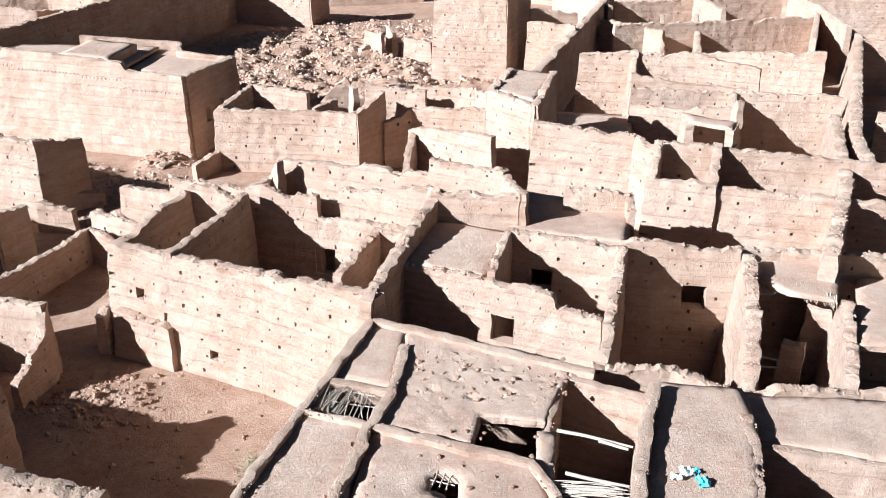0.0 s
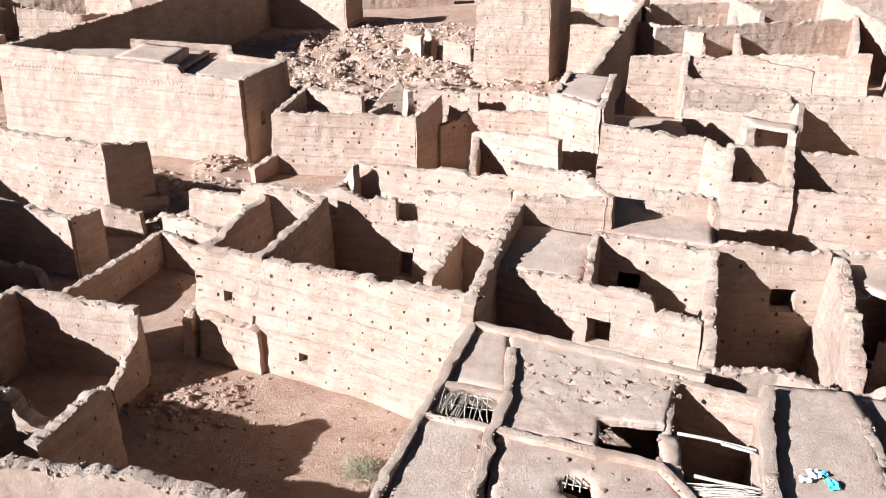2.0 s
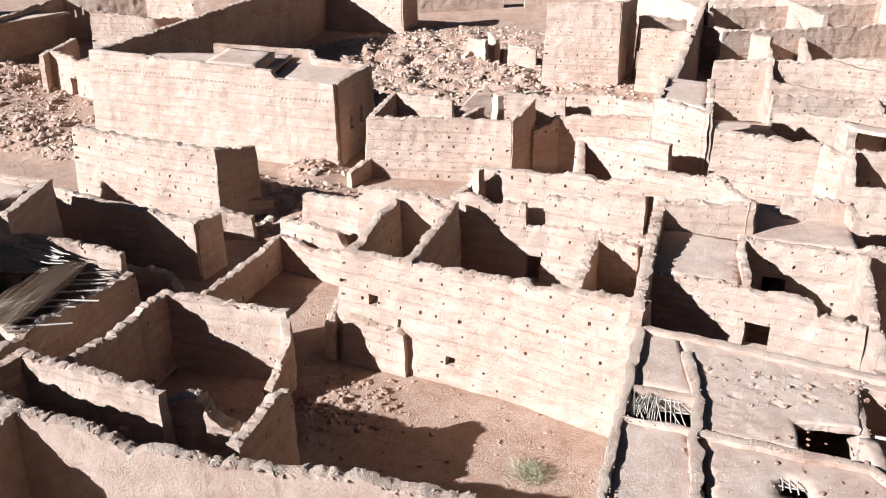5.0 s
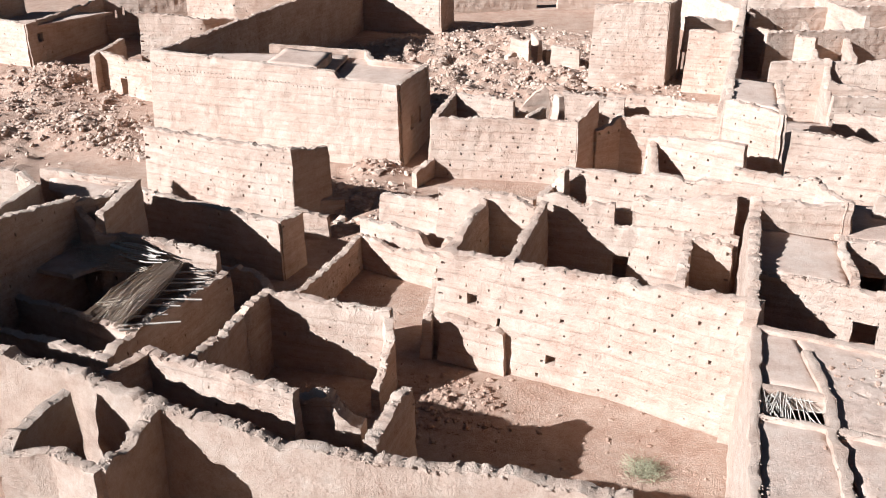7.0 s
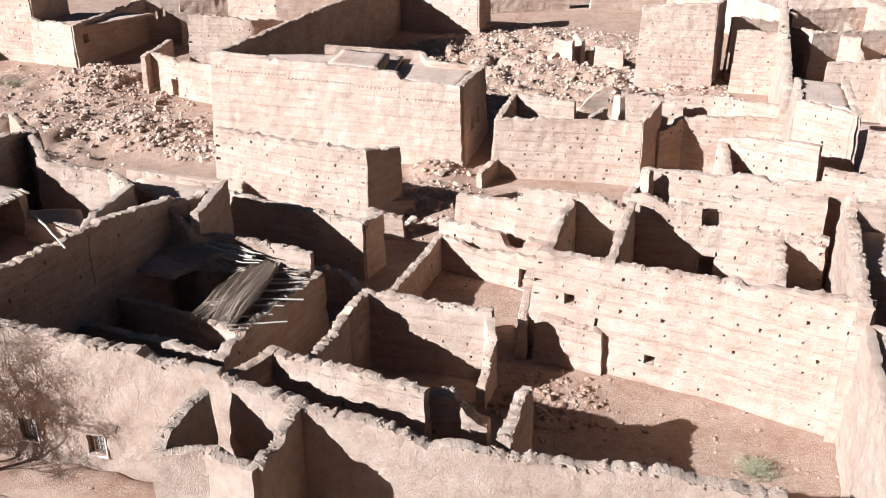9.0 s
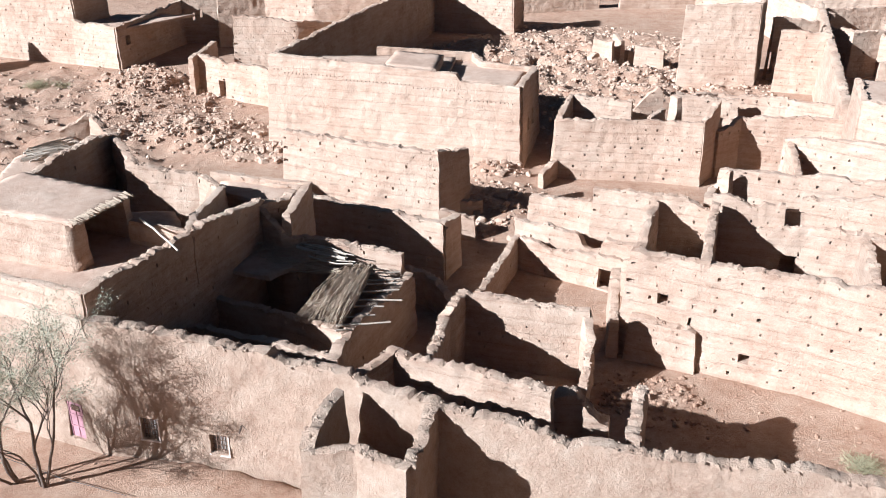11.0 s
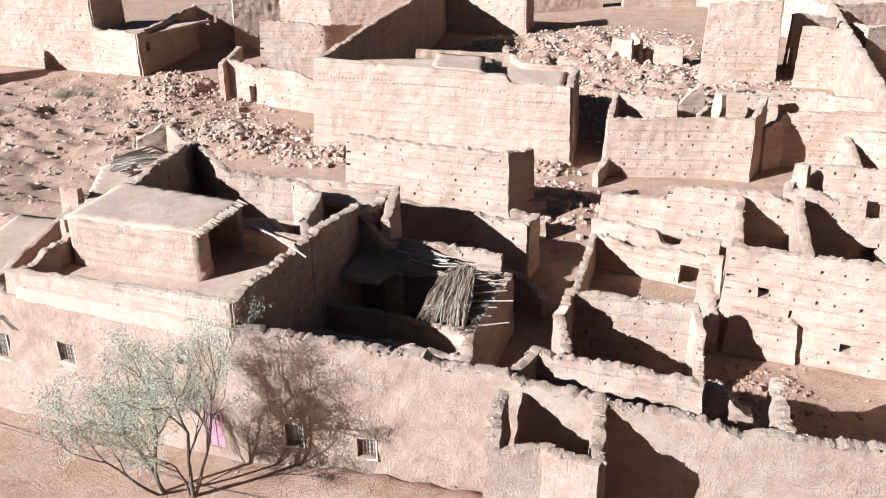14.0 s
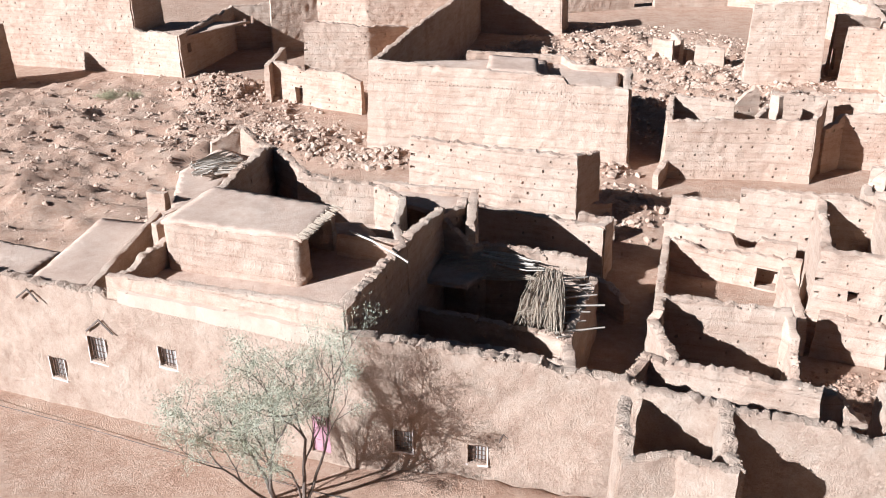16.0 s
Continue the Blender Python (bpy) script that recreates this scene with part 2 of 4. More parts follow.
    for _ in range(int(span * per * (0.6 + thick))):
        sa = rnd.uniform(0, span)
        p, nrm = place(sa)
        a = rnd.uniform(-0.5, 0.5)
        r = (0.04 if not far else 0.06) + (0.07 if rough > 0.1 else 0.02) * rnd.random() ** 2.5
        h = p.z + rag(p.x, p.y, rough)
        c = Vector((p.x, p.y, h + (0.14 - 0.28 * abs(a)) * thick - 0.45 * r)) + nrm * a * thick * 1.08
        o = len(bits)
        for v in CLOD:
            bits.append(tuple(c + Vector((v[0] * r * rnd.uniform(0.7, 1.4), v[1] * r * rnd.uniform(0.7, 1.4), v[2] * r * rnd.uniform(0.6, 1.0)))))
        for f in CLOD_FACES:
            polys.append(tuple(o + q for q in f))
            smooth.append(False)
    me.clear_geometry()
    me.from_pydata(bits, [], polys)
    for k, f in enumerate(me.polygons):
        f.use_smooth = smooth[k]
    me.validate()
    me.set_sharp_from_angle(angle=radians(58))
    return mesh_part(name, me, material or MUD, parent, label)


def roof(parent, corners, thick, step=0.45, name="roof", pits=0):
    """A flat earthen roof slab with an uneven surface and a soft crumbled edge; pits: worn holes."""
    bm = bmesh.new()
    if pits:
        step = 0.16
    bot = [bm.verts.new((x, y, z - thick)) for x, y, z in corners]
    top = [bm.verts.new((x, y, z)) for x, y, z in corners]
    bm.faces.new(top)
    bm.faces.new(bot[::-1])
    for i in range(len(top)):
        j = (i + 1) % len(top)
        bm.faces.new((bot[i], bot[j], top[j], top[i]))
    bmesh.ops.recalc_face_normals(bm, faces=bm.faces)
    bmesh.ops.triangulate(bm, faces=bm.faces)
    for _ in range(9):
        long = [e for e in bm.edges if e.calc_length() > step * 1.5]
        if not long:
            break
        bmesh.ops.subdivide_edges(bm, edges=long, cuts=1)
        bmesh.ops.triangulate(bm, faces=[f for f in bm.faces if len(f.verts) > 3])
    level = sum(c[2] for c in corners) / len(corners)
    rim = {v for v in bm.verts if any(abs(f.normal.z) < 0.5 for f in v.link_faces)}
    for v in bm.verts:
        c = v.co.copy()
        up = c.z > level - thick / 2
        v.co.z += 0.07 * noise.noise(c * 0.5) + 0.035 * noise.noise(c * 1.7) + (0.02 * noise.noise(c * 4) if up else 0)
        if v in rim:
            v.co.x += 0.10 * noise.noise(c * 1.3 + Vector((5, 0, 0))) + 0.05 * noise.noise(c * 3.7)
            v.co.y += 0.10 * noise.noise(c * 1.3 + Vector((0, 5, 0))) + 0.05 * noise.noise(c * 3.7 + Vector((3, 0, 0)))
            if up:
                v.co.z -= 0.05
        elif pits and up and 29.4 < c.y < 32.2:
            worn = noise.noise((c.x * 2.6, c.y * 2.6, 3)) + 0.3 * noise.noise((c.x * 5, c.y * 5, 1))
            if worn > 0.45:
                v.co.z -= 0.09
    bm.normal_update()
    for f in bm.faces:
        f.smooth = abs(f.normal.z) > 0.6
    return part(name, bm, ROOF, parent)


# ground
def facade_line(x):
    """The street front's y at x."""
    return 32.9 - 0.453 * (x + 43.4) if x < -43.4 else 32.9 - 0.325 * (x + 43.4)


def mound(x, y, cx, cy, rx, ry, h):
    d = ((x - cx) / rx) ** 2 + ((y - cy) / ry) ** 2
    return h * max(0.0, 1 - d) ** 1.2


def street(x, y):
    z = max(-1.2, min(1.3, 0.6 + (x + 49) * 0.065))
    f = max(0.0, min(1.0, (facade_line(x) + 1.0 - y) / 1.0))
    g = max(0.0, min(1.0, (-26 - x) / 3))
    return z * f * g


def lumps(x, y):
    """How much fallen earth lies here, 0 to 1."""
    left = mound(x, y, -78, 84, 32, 34, 1.0) if x < -45 else 0
    mid = max(mound(x, y, -11, 112, 24, 34, 1.5), mound(x, y, -21, 99, 9, 16, 1.4))
    yard = mound(x, y, -17.5, 38, 4, 4, 0.8)
    alley = max(mound(x, y, -23.5, 74.5, 3, 3.5, 1.3), mound(x, y, -44, 79, 7, 4, 1.2), mound(x, y, -24, 66, 5, 7, 1.0), mound(x, y, -31, 70, 5, 5, 1.4), mound(x, y, -51, 84, 7, 6, 1.3), mound(x, y, -62, 103, 9, 6, 2.2))
    return left, mid, yard, alley


def ground_height(x, y):
    left, mid, yard, alley = lumps(x, y)
    n1 = noise.noise((x * 0.16, y * 0.16, 0.5))
    n2 = noise.noise((x * 0.5, y * 0.5, 4))
    n3 = noise.noise((x * 1.2, y * 1.2, 8))
    z = 0.08 * noise.noise((x * 0.2, y * 0.2, 0)) + 0.05 * n2 + street(x, y)
    z += min(1, left * 1.6) * (0.35 + 0.9 * n1 + 0.75 * max(n2, -0.15) + 0.55 * max(n3, -0.1))
    z += min(1, mid) * (0.7 + 1.1 * n1 + 0.9 * n2 + 0.5 * n3)
    z += yard * (0.4 + 0.3 * n2 + 0.3 * n3)
    z += alley * (0.6 + 0.4 * n2 + 0.3 * n3)
    return z


def build_ground():
    xs = np.r_[np.arange(-110, -60, 0.7), np.arange(-60, 20, 0.5), np.arange(20, 82, 1.2)]
    ys = np.r_[np.arange(8, 60, 0.6), np.arange(60, 130, 0.6), np.arange(130, 190, 1.5)]
    nx, ny = len(xs), len(ys)
    verts = [(float(x), float(y), ground_height(x, y)) for x in xs for y in ys]
    faces = [(i * ny + j, (i + 1) * ny + j, (i + 1) * ny + j + 1, i * ny + j + 1) for i in range(nx - 1) for j in range(ny - 1)]
    me = bpy.data.meshes.new("ground")
    me.from_pydata(verts, [], faces)
    bm = bmesh.new()
    bm.from_mesh(me)
    border = [e for e in bm.edges if e.is_boundary]
    ext = bmesh.ops.extrude_edge_only(bm, edges=border)
    c = Vector((-15, 95, 0))
    for v in ext["geom"]:
        if isinstance(v, bmesh.types.BMVert):
            v.co = c + (v.co - c) * 18
            v.co.z = 0
    bmesh.ops.recalc_face_normals(bm, faces=bm.faces)
    for f in bm.faces:
        f.smooth = True
    ob = part("ground", bm, GROUND, None)
    tagged(ob, "bare reddish earth between the ruins", "ground", kind="structure")


build_ground()

house_a = thing('mud_house', 'sunlit rammed earth house with tall facade and open rooms', 'ruined house')
wall(house_a, [(-17.22, 44.00, 6.30), (-13.92, 42.41, 6.30), (-8.42, 39.79, 6.60), (-3.59, 36.73, 7.20), (-2.70, 36.10, 7.30)], 0.6, 0, batter=.07, holes=1, openings=[(6.20, 6.80, 1.15, 1.67), (1.50, 2.09, 3.57, 4.20), (3.32, 3.77, 2.23, 3.14)])
wall(house_a, [(-13.85, 42.20, 6.50), (-12.42, 46.73, 6.60), (-11.41, 49.98, 6.90)], 0.5, 0, holes=1)
wall(house_a, [(-17.04, 44.37, 6.20), (-14.98, 50.33, 7.10)], 0.5, 0, holes=1)
wall(house_a, [(-14.68, 50.77, 7.00), (-13.02, 50.22, 6.90), (-11.68, 49.65, 6.30)], 0.5, 0, step=.13)
wall(house_a, [(-11.27, 51.49, 6.20), (-10.51, 50.73, 5.50), (-5.73, 49.32, 5.40), (-0.64, 47.08, 5.70)], 0.5, 0, step=.13, arches=[(4.41, 5.61, 1.88, 3.60)])
wall(house_a, [(-3.45, 46.54, 6.10), (-5.14, 41.01, 5.90)], 0.45, 0, step=.13)
wall(house_a, [(-3.45, 46.54, 6.10), (-1.20, 45.60, 6.00)], 0.45, 0, step=.13)
wall(house_a, [(-3.21, 35.72, 7.40), (-0.41, 45.15, 8.40), (-0.35, 45.36, 9.00)], 0.55, 0, holes=1)
wall(house_a, [(-17.10, 43.15, 2.7), (-14.10, 41.75, 2.4)], 0.6, 0, batter=.07, step=.13)
wall(house_a, [(-11.15, 50.94, 6.90), (-7.28, 49.88, 6.80)], 0.45, 0, niche=1, step=.13)
wall(house_a, [(-5.70, 50.50, 6.80), (-0.45, 48.10, 7.90)], 0.5, 0, holes=1)
wall(house_a, [(-7.2, 50.9, 6.0), (-5.8, 50.5, 6.1)], 0.5, 0, holes=0)
wall(house_a, [(-9.90, 54.30, 7.40), (-5.20, 52.30, 7.70), (-0.20, 50.20, 8.05)], 0.5, 0, holes=1)
wall(house_a, [(-9.90, 52.93, 7.90), (-10.55, 53.68, 6.50), (-11.41, 51.41, 6.60)], 0.5, 0, step=.13)

house_b = thing('mud_house', 'roofed mud house with terraces and half collapsed rooms', 'ruined house')
wall(house_b, [(-0.34, 49.20, 9.20), (3.46, 47.11, 9.30)], 0.5, 0, holes=1)
wall(house_b, [(-0.24, 45.46, 8.90), (4.38, 44.73, 8.90)], 0.5, 0, step=.13)
wall(house_b, [(4.38, 44.73, 8.90), (3.49, 47.39, 9.20)], 0.5, 0, step=.13)
wall(house_b, [(3.71, 42.99, 7.60), (9.13, 41.05, 7.60)], 0.5, 0, holes=1, openings=[(1.15, 2.34, 4.65, 5.79)])
wall(house_b, [(9.10, 41.02, 7.60), (6.95, 32.91, 6.00)], 0.45, 0, step=.13)
wall(house_b, [(2.45, 38.05, 7.25), (3.9, 37.4, 7.25), (5.2, 36.8, 7.1), (5.5, 36.65, 6.4), (7.35, 35.85, 6.4)], 0.45, 0, step=.13, openings=[(0.16, 1.32, 4.2, 5.55)])
wall(house_b, [(-1.75, 39.95, 7.20), (2.25, 38.15, 7.15)], 0.4, 0, step=.13)
wall(house_b, [(2.45, 38.30, 7.70), (3.21, 41.86, 7.40), (3.65, 42.99, 7.60)], 0.4, 0, step=.13)
roof(house_b, [(-1.80, 40.05, 7.20), (2.25, 38.30, 7.20), (3.78, 43.77, 7.20), (-0.45, 45.60, 7.20)], 0.3)
roof(house_b, [(4.53, 49.79, 7.30), (10.87, 47.51, 7.30), (9.51, 42.20, 7.30), (3.73, 43.99, 7.30)], 0.3)
wall(house_b, [(7.05, 46.85, 8.60), (10.41, 46.41, 8.30), (10.26, 44.94, 7.90)], 0.4, 0, step=.13)

house_c = thing('mud_house', 'mud house with collapsed roof and exposed beams', 'ruined house')
wall(house_c, [(9.34, 41.88, 7.60), (15.00, 41.17, 7.50)], 0.5, 0, holes=1, openings=[(3.10, 4.32, 4.13, 5.43)])
wall(house_c, [(15.30, 40.6, 7.40), (14.2, 36.0, 6.60), (12.85, 31.7, 5.70)], 0.6, 0, batter=.1, step=.13)
wall(house_c, [(6.76, 32.71, 5.80), (9.65, 32.43, 6.00), (11.88, 31.37, 5.60), (18.35, 31.45, 5.60), (22.37, 31.08, 5.60)], 0.5, 0, step=.13)
wall(house_c, [(14.99, 41.97, 7.20), (18.98, 41.79, 7.00), (25.99, 40.91, 7.00)], 0.5, 0, step=.13)
roof(house_c, [(15.57, 39.70, 6.60), (16.59, 38.04, 6.60), (18.57, 37.50, 6.60), (20.64, 42.00, 6.60), (16.24, 42.75, 6.60)], 0.2)
wall(house_c, [(19.14, 37.70, 6.50), (17.87, 33.77, 5.80), (16.95, 31.43, 5.60)], 0.5, 0, batter=.1, step=.13)
roof(house_c, [(18.35, 34.56, 5.90), (23.24, 34.15, 5.90), (27.23, 42.77, 5.90), (21.44, 42.00, 5.90)], 0.3)
# unseen closing walls under the terrace roof, added to darken the window
wall(house_b, [(3.76, 44.37, 6.95), (4.53, 49.77, 6.95), (10.87, 47.76, 6.95), (9.56, 42.71, 6.95)], 0.3, 0, rough=.02)
# hidden ceiling and back wall, added only to block sun behind house_c's opening
roof(house_c, [(9.39, 42.11, 5.60), (15.00, 41.17, 5.60), (15.00, 43.77, 5.60), (9.39, 44.71, 5.60)], 0.2)
wall(house_c, [(9.39, 44.61, 5.40), (15.00, 43.67, 5.40)], 0.3, 0, rough=.02)

house_e = thing('mud_house', 'two storey mud house with broken upper floor', 'ruined house')
wall(house_e, [(-18.55, 73.35, 5.20), (-9.91, 72.38, 5.40), (-6.89, 71.46, 5.50)], 0.5, 0, holes=1)
wall(house_e, [(-6.75, 71.46, 5.50), (-4.83, 74.45, 6.60)], 0.5, 0)
wall(house_e, [(-18.59, 73.69, 5.20), (-16.71, 79.78, 5.80)], 0.5, 0)
wall(house_e, [(-16.68, 79.45, 5.80), (-11.55, 77.63, 5.40)], 0.5, 0)
wall(house_e, [(-7.73, 78.34, 6.00), (-7.43, 77.77, 6.00)], 0.5, 0, rough=.1)
wall(house_e, [(-9.04, 76.40, 5.40), (-10.68, 74.25, 5.00)], 0.4, 0)
wall(house_e, [(-11.2, 81.0, 3.2), (-10.2, 80.9, 4.6), (-8.6, 81.2, 6.2), (-8.1, 81.2, 5.0)], 0.45, 0)
wall(house_e, [(-6.6, 81.5, 5.4), (-4.4, 81.0, 5.2), (-1.5, 80.2, 5.0)], 0.5, 0)
wall(house_e, [(-18.40, 73.59, 2.00), (-20.02, 70.63, 1.40)], 0.5, 0)

house_f = thing('mud_house', 'tall weathered mud house with parapet and row of small vents', 'house')
wall(house_f, [(-44.50, 82.20, 8.80), (-33.00, 79.00, 8.40), (-27.20, 77.40, 8.10), (-27.00, 77.35, 7.50), (-21.80, 75.90, 7.40)], 0.6, 0, batter=.05, vents=1, rough=.2)
wall(house_f, [(-21.78, 76.32, 7.40), (-19.70, 85.50, 6.90)], 0.6, 0, batter=.05, rough=.2, openings=[(2.27, 3.29, 2.54, 3.79), (5.32, 5.96, 2.36, 3.91)])
wall(house_f, [(-44.25, 82.70, 8.70), (-40.94, 99.58, 8.3), (-35.58, 118.80, 8.2), (-31.00, 139.60, 7.2)], 0.5, 0)
wall(house_f, [(-35.14, 89.66, 7.90), (-25.61, 89.18, 7.40), (-24.79, 86.07, 7.20), (-19.63, 84.73, 7.00)], 0.45, 0, rough=.15)
roof(house_f, [(-43.40, 83.20, 7.25), (-28.20, 79.00, 7.15), (-27.40, 88.60, 7.15), (-34.90, 89.30, 7.15), (-40.90, 88.60, 7.25)], 0.3, 0.8)
roof(house_f, [(-34.00, 80.60, 8.15), (-29.20, 79.40, 8.05), (-28.60, 85.60, 8.05), (-33.20, 87.00, 8.15)], 1.0, 0.8)
roof(house_f, [(-28.04, 81.24, 6.70), (-22.10, 78.48, 6.70), (-20.14, 86.97, 6.60), (-27.77, 89.79, 6.70)], 0.3)

house_g = thing('mud_ruin', 'roofless mud walls round small courtyards', 'ruined walls')
wall(house_g, [(-40.57, 66.68, 6.20), (-33.72, 63.28, 6.20), (-28.60, 61.42, 6.20)], 0.6, 0, holes=1)
wall(house_g, [(-28.60, 61.42, 6.20), (-26.55, 64.27, 5.60)], 0.5, 0, step=.13)
wall(house_g, [(-38.60, 57.60, 4.50), (-33.20, 55.20, 4.30), (-28.20, 53.10, 4.05)], 0.6, 0, holes=1)
wall(house_g, [(-28.10, 53.15, 4.05), (-27.20, 55.10, 3.70)], 0.5, 0, step=.13)
wall(house_g, [(-21.76, 58.77, 3.90), (-19.36, 57.70, 3.90), (-17.70, 56.70, 4.00)], 0.5, 0, step=.13)
wall(house_g, [(-17.60, 56.50, 5.20), (-14.84, 55.49, 5.40), (-11.59, 54.02, 5.40)], 0.5, 0, holes=1)
wall(house_g, [(-22.92, 55.90, 3.10), (-18.90, 54.05, 2.95), (-18.55, 53.85, 2.0), (-17.60, 53.35, 2.0), (-17.30, 53.20, 2.9), (-15.20, 52.20, 2.9)], 0.5, 0, holes=1)
wall(house_g, [(-23.08, 55.16, 2.20), (-26.00, 45.76, 2.50)], 0.4, 0, holes=1)
wall(house_g, [(-23.01, 54.94, 2.20), (-17.27, 51.48, 2.40), (-15.50, 50.45, 2.50)], 0.4, 0, step=.13, openings=[(6.06, 7.42, 0.13, 1.53)])
wall(house_g, [(-32.46, 50.03, 2.60), (-29.02, 49.48, 2.20), (-27.50, 47.29, 1.60)], 0.5, 0, step=.13)
wall(house_g, [(-27.33, 63.26, 1.60), (-25.41, 64.05, 1.40)], 0.6, 0, step=.13)
wall(house_g, [(-28.21, 59.91, 2.20), (-25.97, 59.61, 1.60)], 0.6, 0, step=.13)

house_g2 = thing('mud_ruin', 'low roofless mud rooms behind the street wall', 'ruined walls')
wall(house_g2, [(-26.90, 42.36, 4.50), (-20.27, 40.83, 4.20)], 0.5, 0, holes=1)
wall(house_g2, [(-26.90, 42.36, 4.50), (-27.51, 40.22, 4.60), (-27.80, 40.04, 4.20), (-28.36, 33.87, 5.60)], 0.5, 0, step=.13)
wall(house_g2, [(-20.27, 40.83, 4.20), (-20.09, 39.97, 3.00), (-20.68, 37.64, 1.40)], 0.5, 0, step=.13)
wall(house_g2, [(-30.05, 32.87, 6.40), (-26.54, 31.34, 6.40), (-23.25, 29.99, 6.30)], 0.5, 0, step=.13)
wall(house_g2, [(-30.05, 32.87, 6.40), (-31.24, 31.18, 6.30)], 0.5, 0, step=.13)
wall(house_g2, [(-25.0, 30.7, 4.4), (-24.1, 31.0, 5.3), (-22.0, 31.0, 5.5), (-20.9, 30.8, 4.2)], 0.8, 0, step=.13)
wall(house_g2, [(-18.83, 32.63, 4.90), (-19.45, 30.70, 4.90), (-20.06, 28.30, 5.0)], 0.5, 0, step=.13)
wall(house_g2, [(-17.46, 48.17, 3.00), (-18.26, 43.22, 2.40)], 0.5, 0, step=.13)

house_s = thing('street_house', 'mud house on the street with roof terrace', 'house')
wall(house_s, [(-78.00, 49.00, 7.00), (-57.30, 39.20, 7.00), (-43.40, 32.90, 7.90), (-39.62, 32.11, 7.60), (-36.63, 31.38, 7.40), (-33.71, 30.63, 7.20), (-31.81, 30.12, 7.00), (-27.99, 27.89, 7.00), (-23.52, 26.12, 6.80), (-20.56, 25.39, 6.60), (-17.53, 24.93, 6.60), (-14.26, 24.30, 6.60), (-10.99, 23.36, 6.60)], 0.6, -0.8, batter=.04, material=STREET, rough=.5, openings=[(23.19, 24.24, 3.27, 4.72), (20.24, 21.21, 1.61, 2.85), (27.72, 28.70, 4.01, 5.06), (40.27, 41.06, 2.19, 3.30), (43.68, 44.53, 2.00, 2.97), (36.24, 37.23, 1.35, 3.32), (35.11, 35.45, 5.53, 5.94)], step=.13)
wall(house_s, [(-31.93, 28.49, 7.00), (-32.34, 27.14, 7.10), (-32.60, 25.05, 7.20)], 0.45, 0, material=STREET, rough=.7, step=.13)
wall(house_s, [(-32.60, 25.05, 7.20), (-30.75, 24.91, 7.00), (-28.96, 23.86, 7.00)], 0.45, 0, material=STREET, rough=.7, step=.13)
wall(house_s, [(-28.10, 27.90, 7.00), (-28.86, 23.86, 7.00)], 0.45, 0, material=STREET, rough=.7, step=.13)
wall(house_s, [(-54.60, 37.95, 7.70), (-43.50, 32.95, 7.95)], 0.72, 7.35, rough=.04, batter=0, material=LEDGE)
wall(house_s, [(-55.40, 38.40, 8.30), (-43.60, 33.10, 9.10)], 0.45, 6, rough=.1, step=.13)
wall(house_s, [(-43.60, 33.10, 9.00), (-41.04, 41.02, 8.70), (-38.90, 48.20, 7.50)], 0.5, 0, step=.13)
wall(house_s, [(-55.40, 38.40, 8.20), (-53.30, 41.79, 8.60)], 0.4, 6, step=.13)
roof(house_s, [(-55.40, 38.40, 7.20), (-43.60, 33.10, 7.50), (-41.00, 41.00, 7.50), (-43.50, 46.50, 7.50), (-53.50, 46.50, 7.20)], 0.4)
wall(house_s, [(-51.60, 45.90, 9.80), (-53.20, 41.30, 9.80), (-46.10, 38.60, 9.90), (-45.90, 39.40, 9.90)], 0.4, 7, rough=.08, step=.13)
wall(house_s, [(-51.60, 45.90, 9.80), (-44.80, 42.80, 9.80)], 0.4, 7, rough=.08, step=.13)
roof(house_s, [(-53.40, 41.20, 10.00), (-45.90, 38.40, 10.10), (-44.60, 42.90, 10.00), (-51.70, 46.10, 10.00)], 0.25)
wall(house_s, [(-44.31, 42.09, 8.70), (-41.04, 40.69, 8.70)], 0.4, 7, rough=.12, step=.13)
wall(house_s, [(-41.17, 48.03, 8.30), (-41.53, 43.68, 8.40), (-41.04, 40.69, 8.70)], 0.4, 6, rough=.12, step=.13)
roof(house_s, [(-42.83, 54.01, 6.90), (-36.99, 51.68, 6.90), (-37.85, 48.59, 6.90), (-41.82, 51.21, 6.90)], 0.3)
wall(house_s, [(-43.04, 53.40, 7.40), (-36.75, 51.98, 7.20)], 0.4, 0, rough=.15, step=.13)
wall(house_s, [(-36.75, 51.98, 7.20), (-37.19, 47.07, 6.90)], 0.5, 0, rough=.2, step=.13)
wall(house_s, [(-54.11, 44.65, 9.00), (-51.79, 46.10, 9.40)], 0.4, 0, rough=.1, step=.13)
roof(house_s, [(-54.18, 45.40, 8.60), (-52.51, 47.68, 8.60), (-51.51, 55.49, 8.60), (-53.72, 57.41, 8.60), (-55.30, 52.54, 8.60)], 0.3)
roof(house_s, [(-60.83, 40.61, 6.80), (-57.36, 39.63, 6.80), (-55.79, 48.46, 6.80), (-59.55, 49.52, 6.80)], 0.3)
roof(house_s, [(-68.37, 44.37, 6.20), (-61.93, 42.33, 6.20), (-60.78, 45.93, 6.20), (-65.07, 47.72, 6.20), (-70.79, 49.24, 6.20)], 0.3)
wall(house_s, [(-57.10, 39.40, 7.00), (-55.30, 46.80, 8.20)], 0.35, 0, rough=.1, step=.13)
wall(house_s, [(-55.64, 47.39, 9.20), (-54.93, 47.17, 9.20)], 0.5, 0, rough=.3, step=.13)
wall(house_s, [(-52.71, 46.17, 9.20), (-54.49, 43.67, 8.80)], 0.35, 0, rough=.1, step=.13)
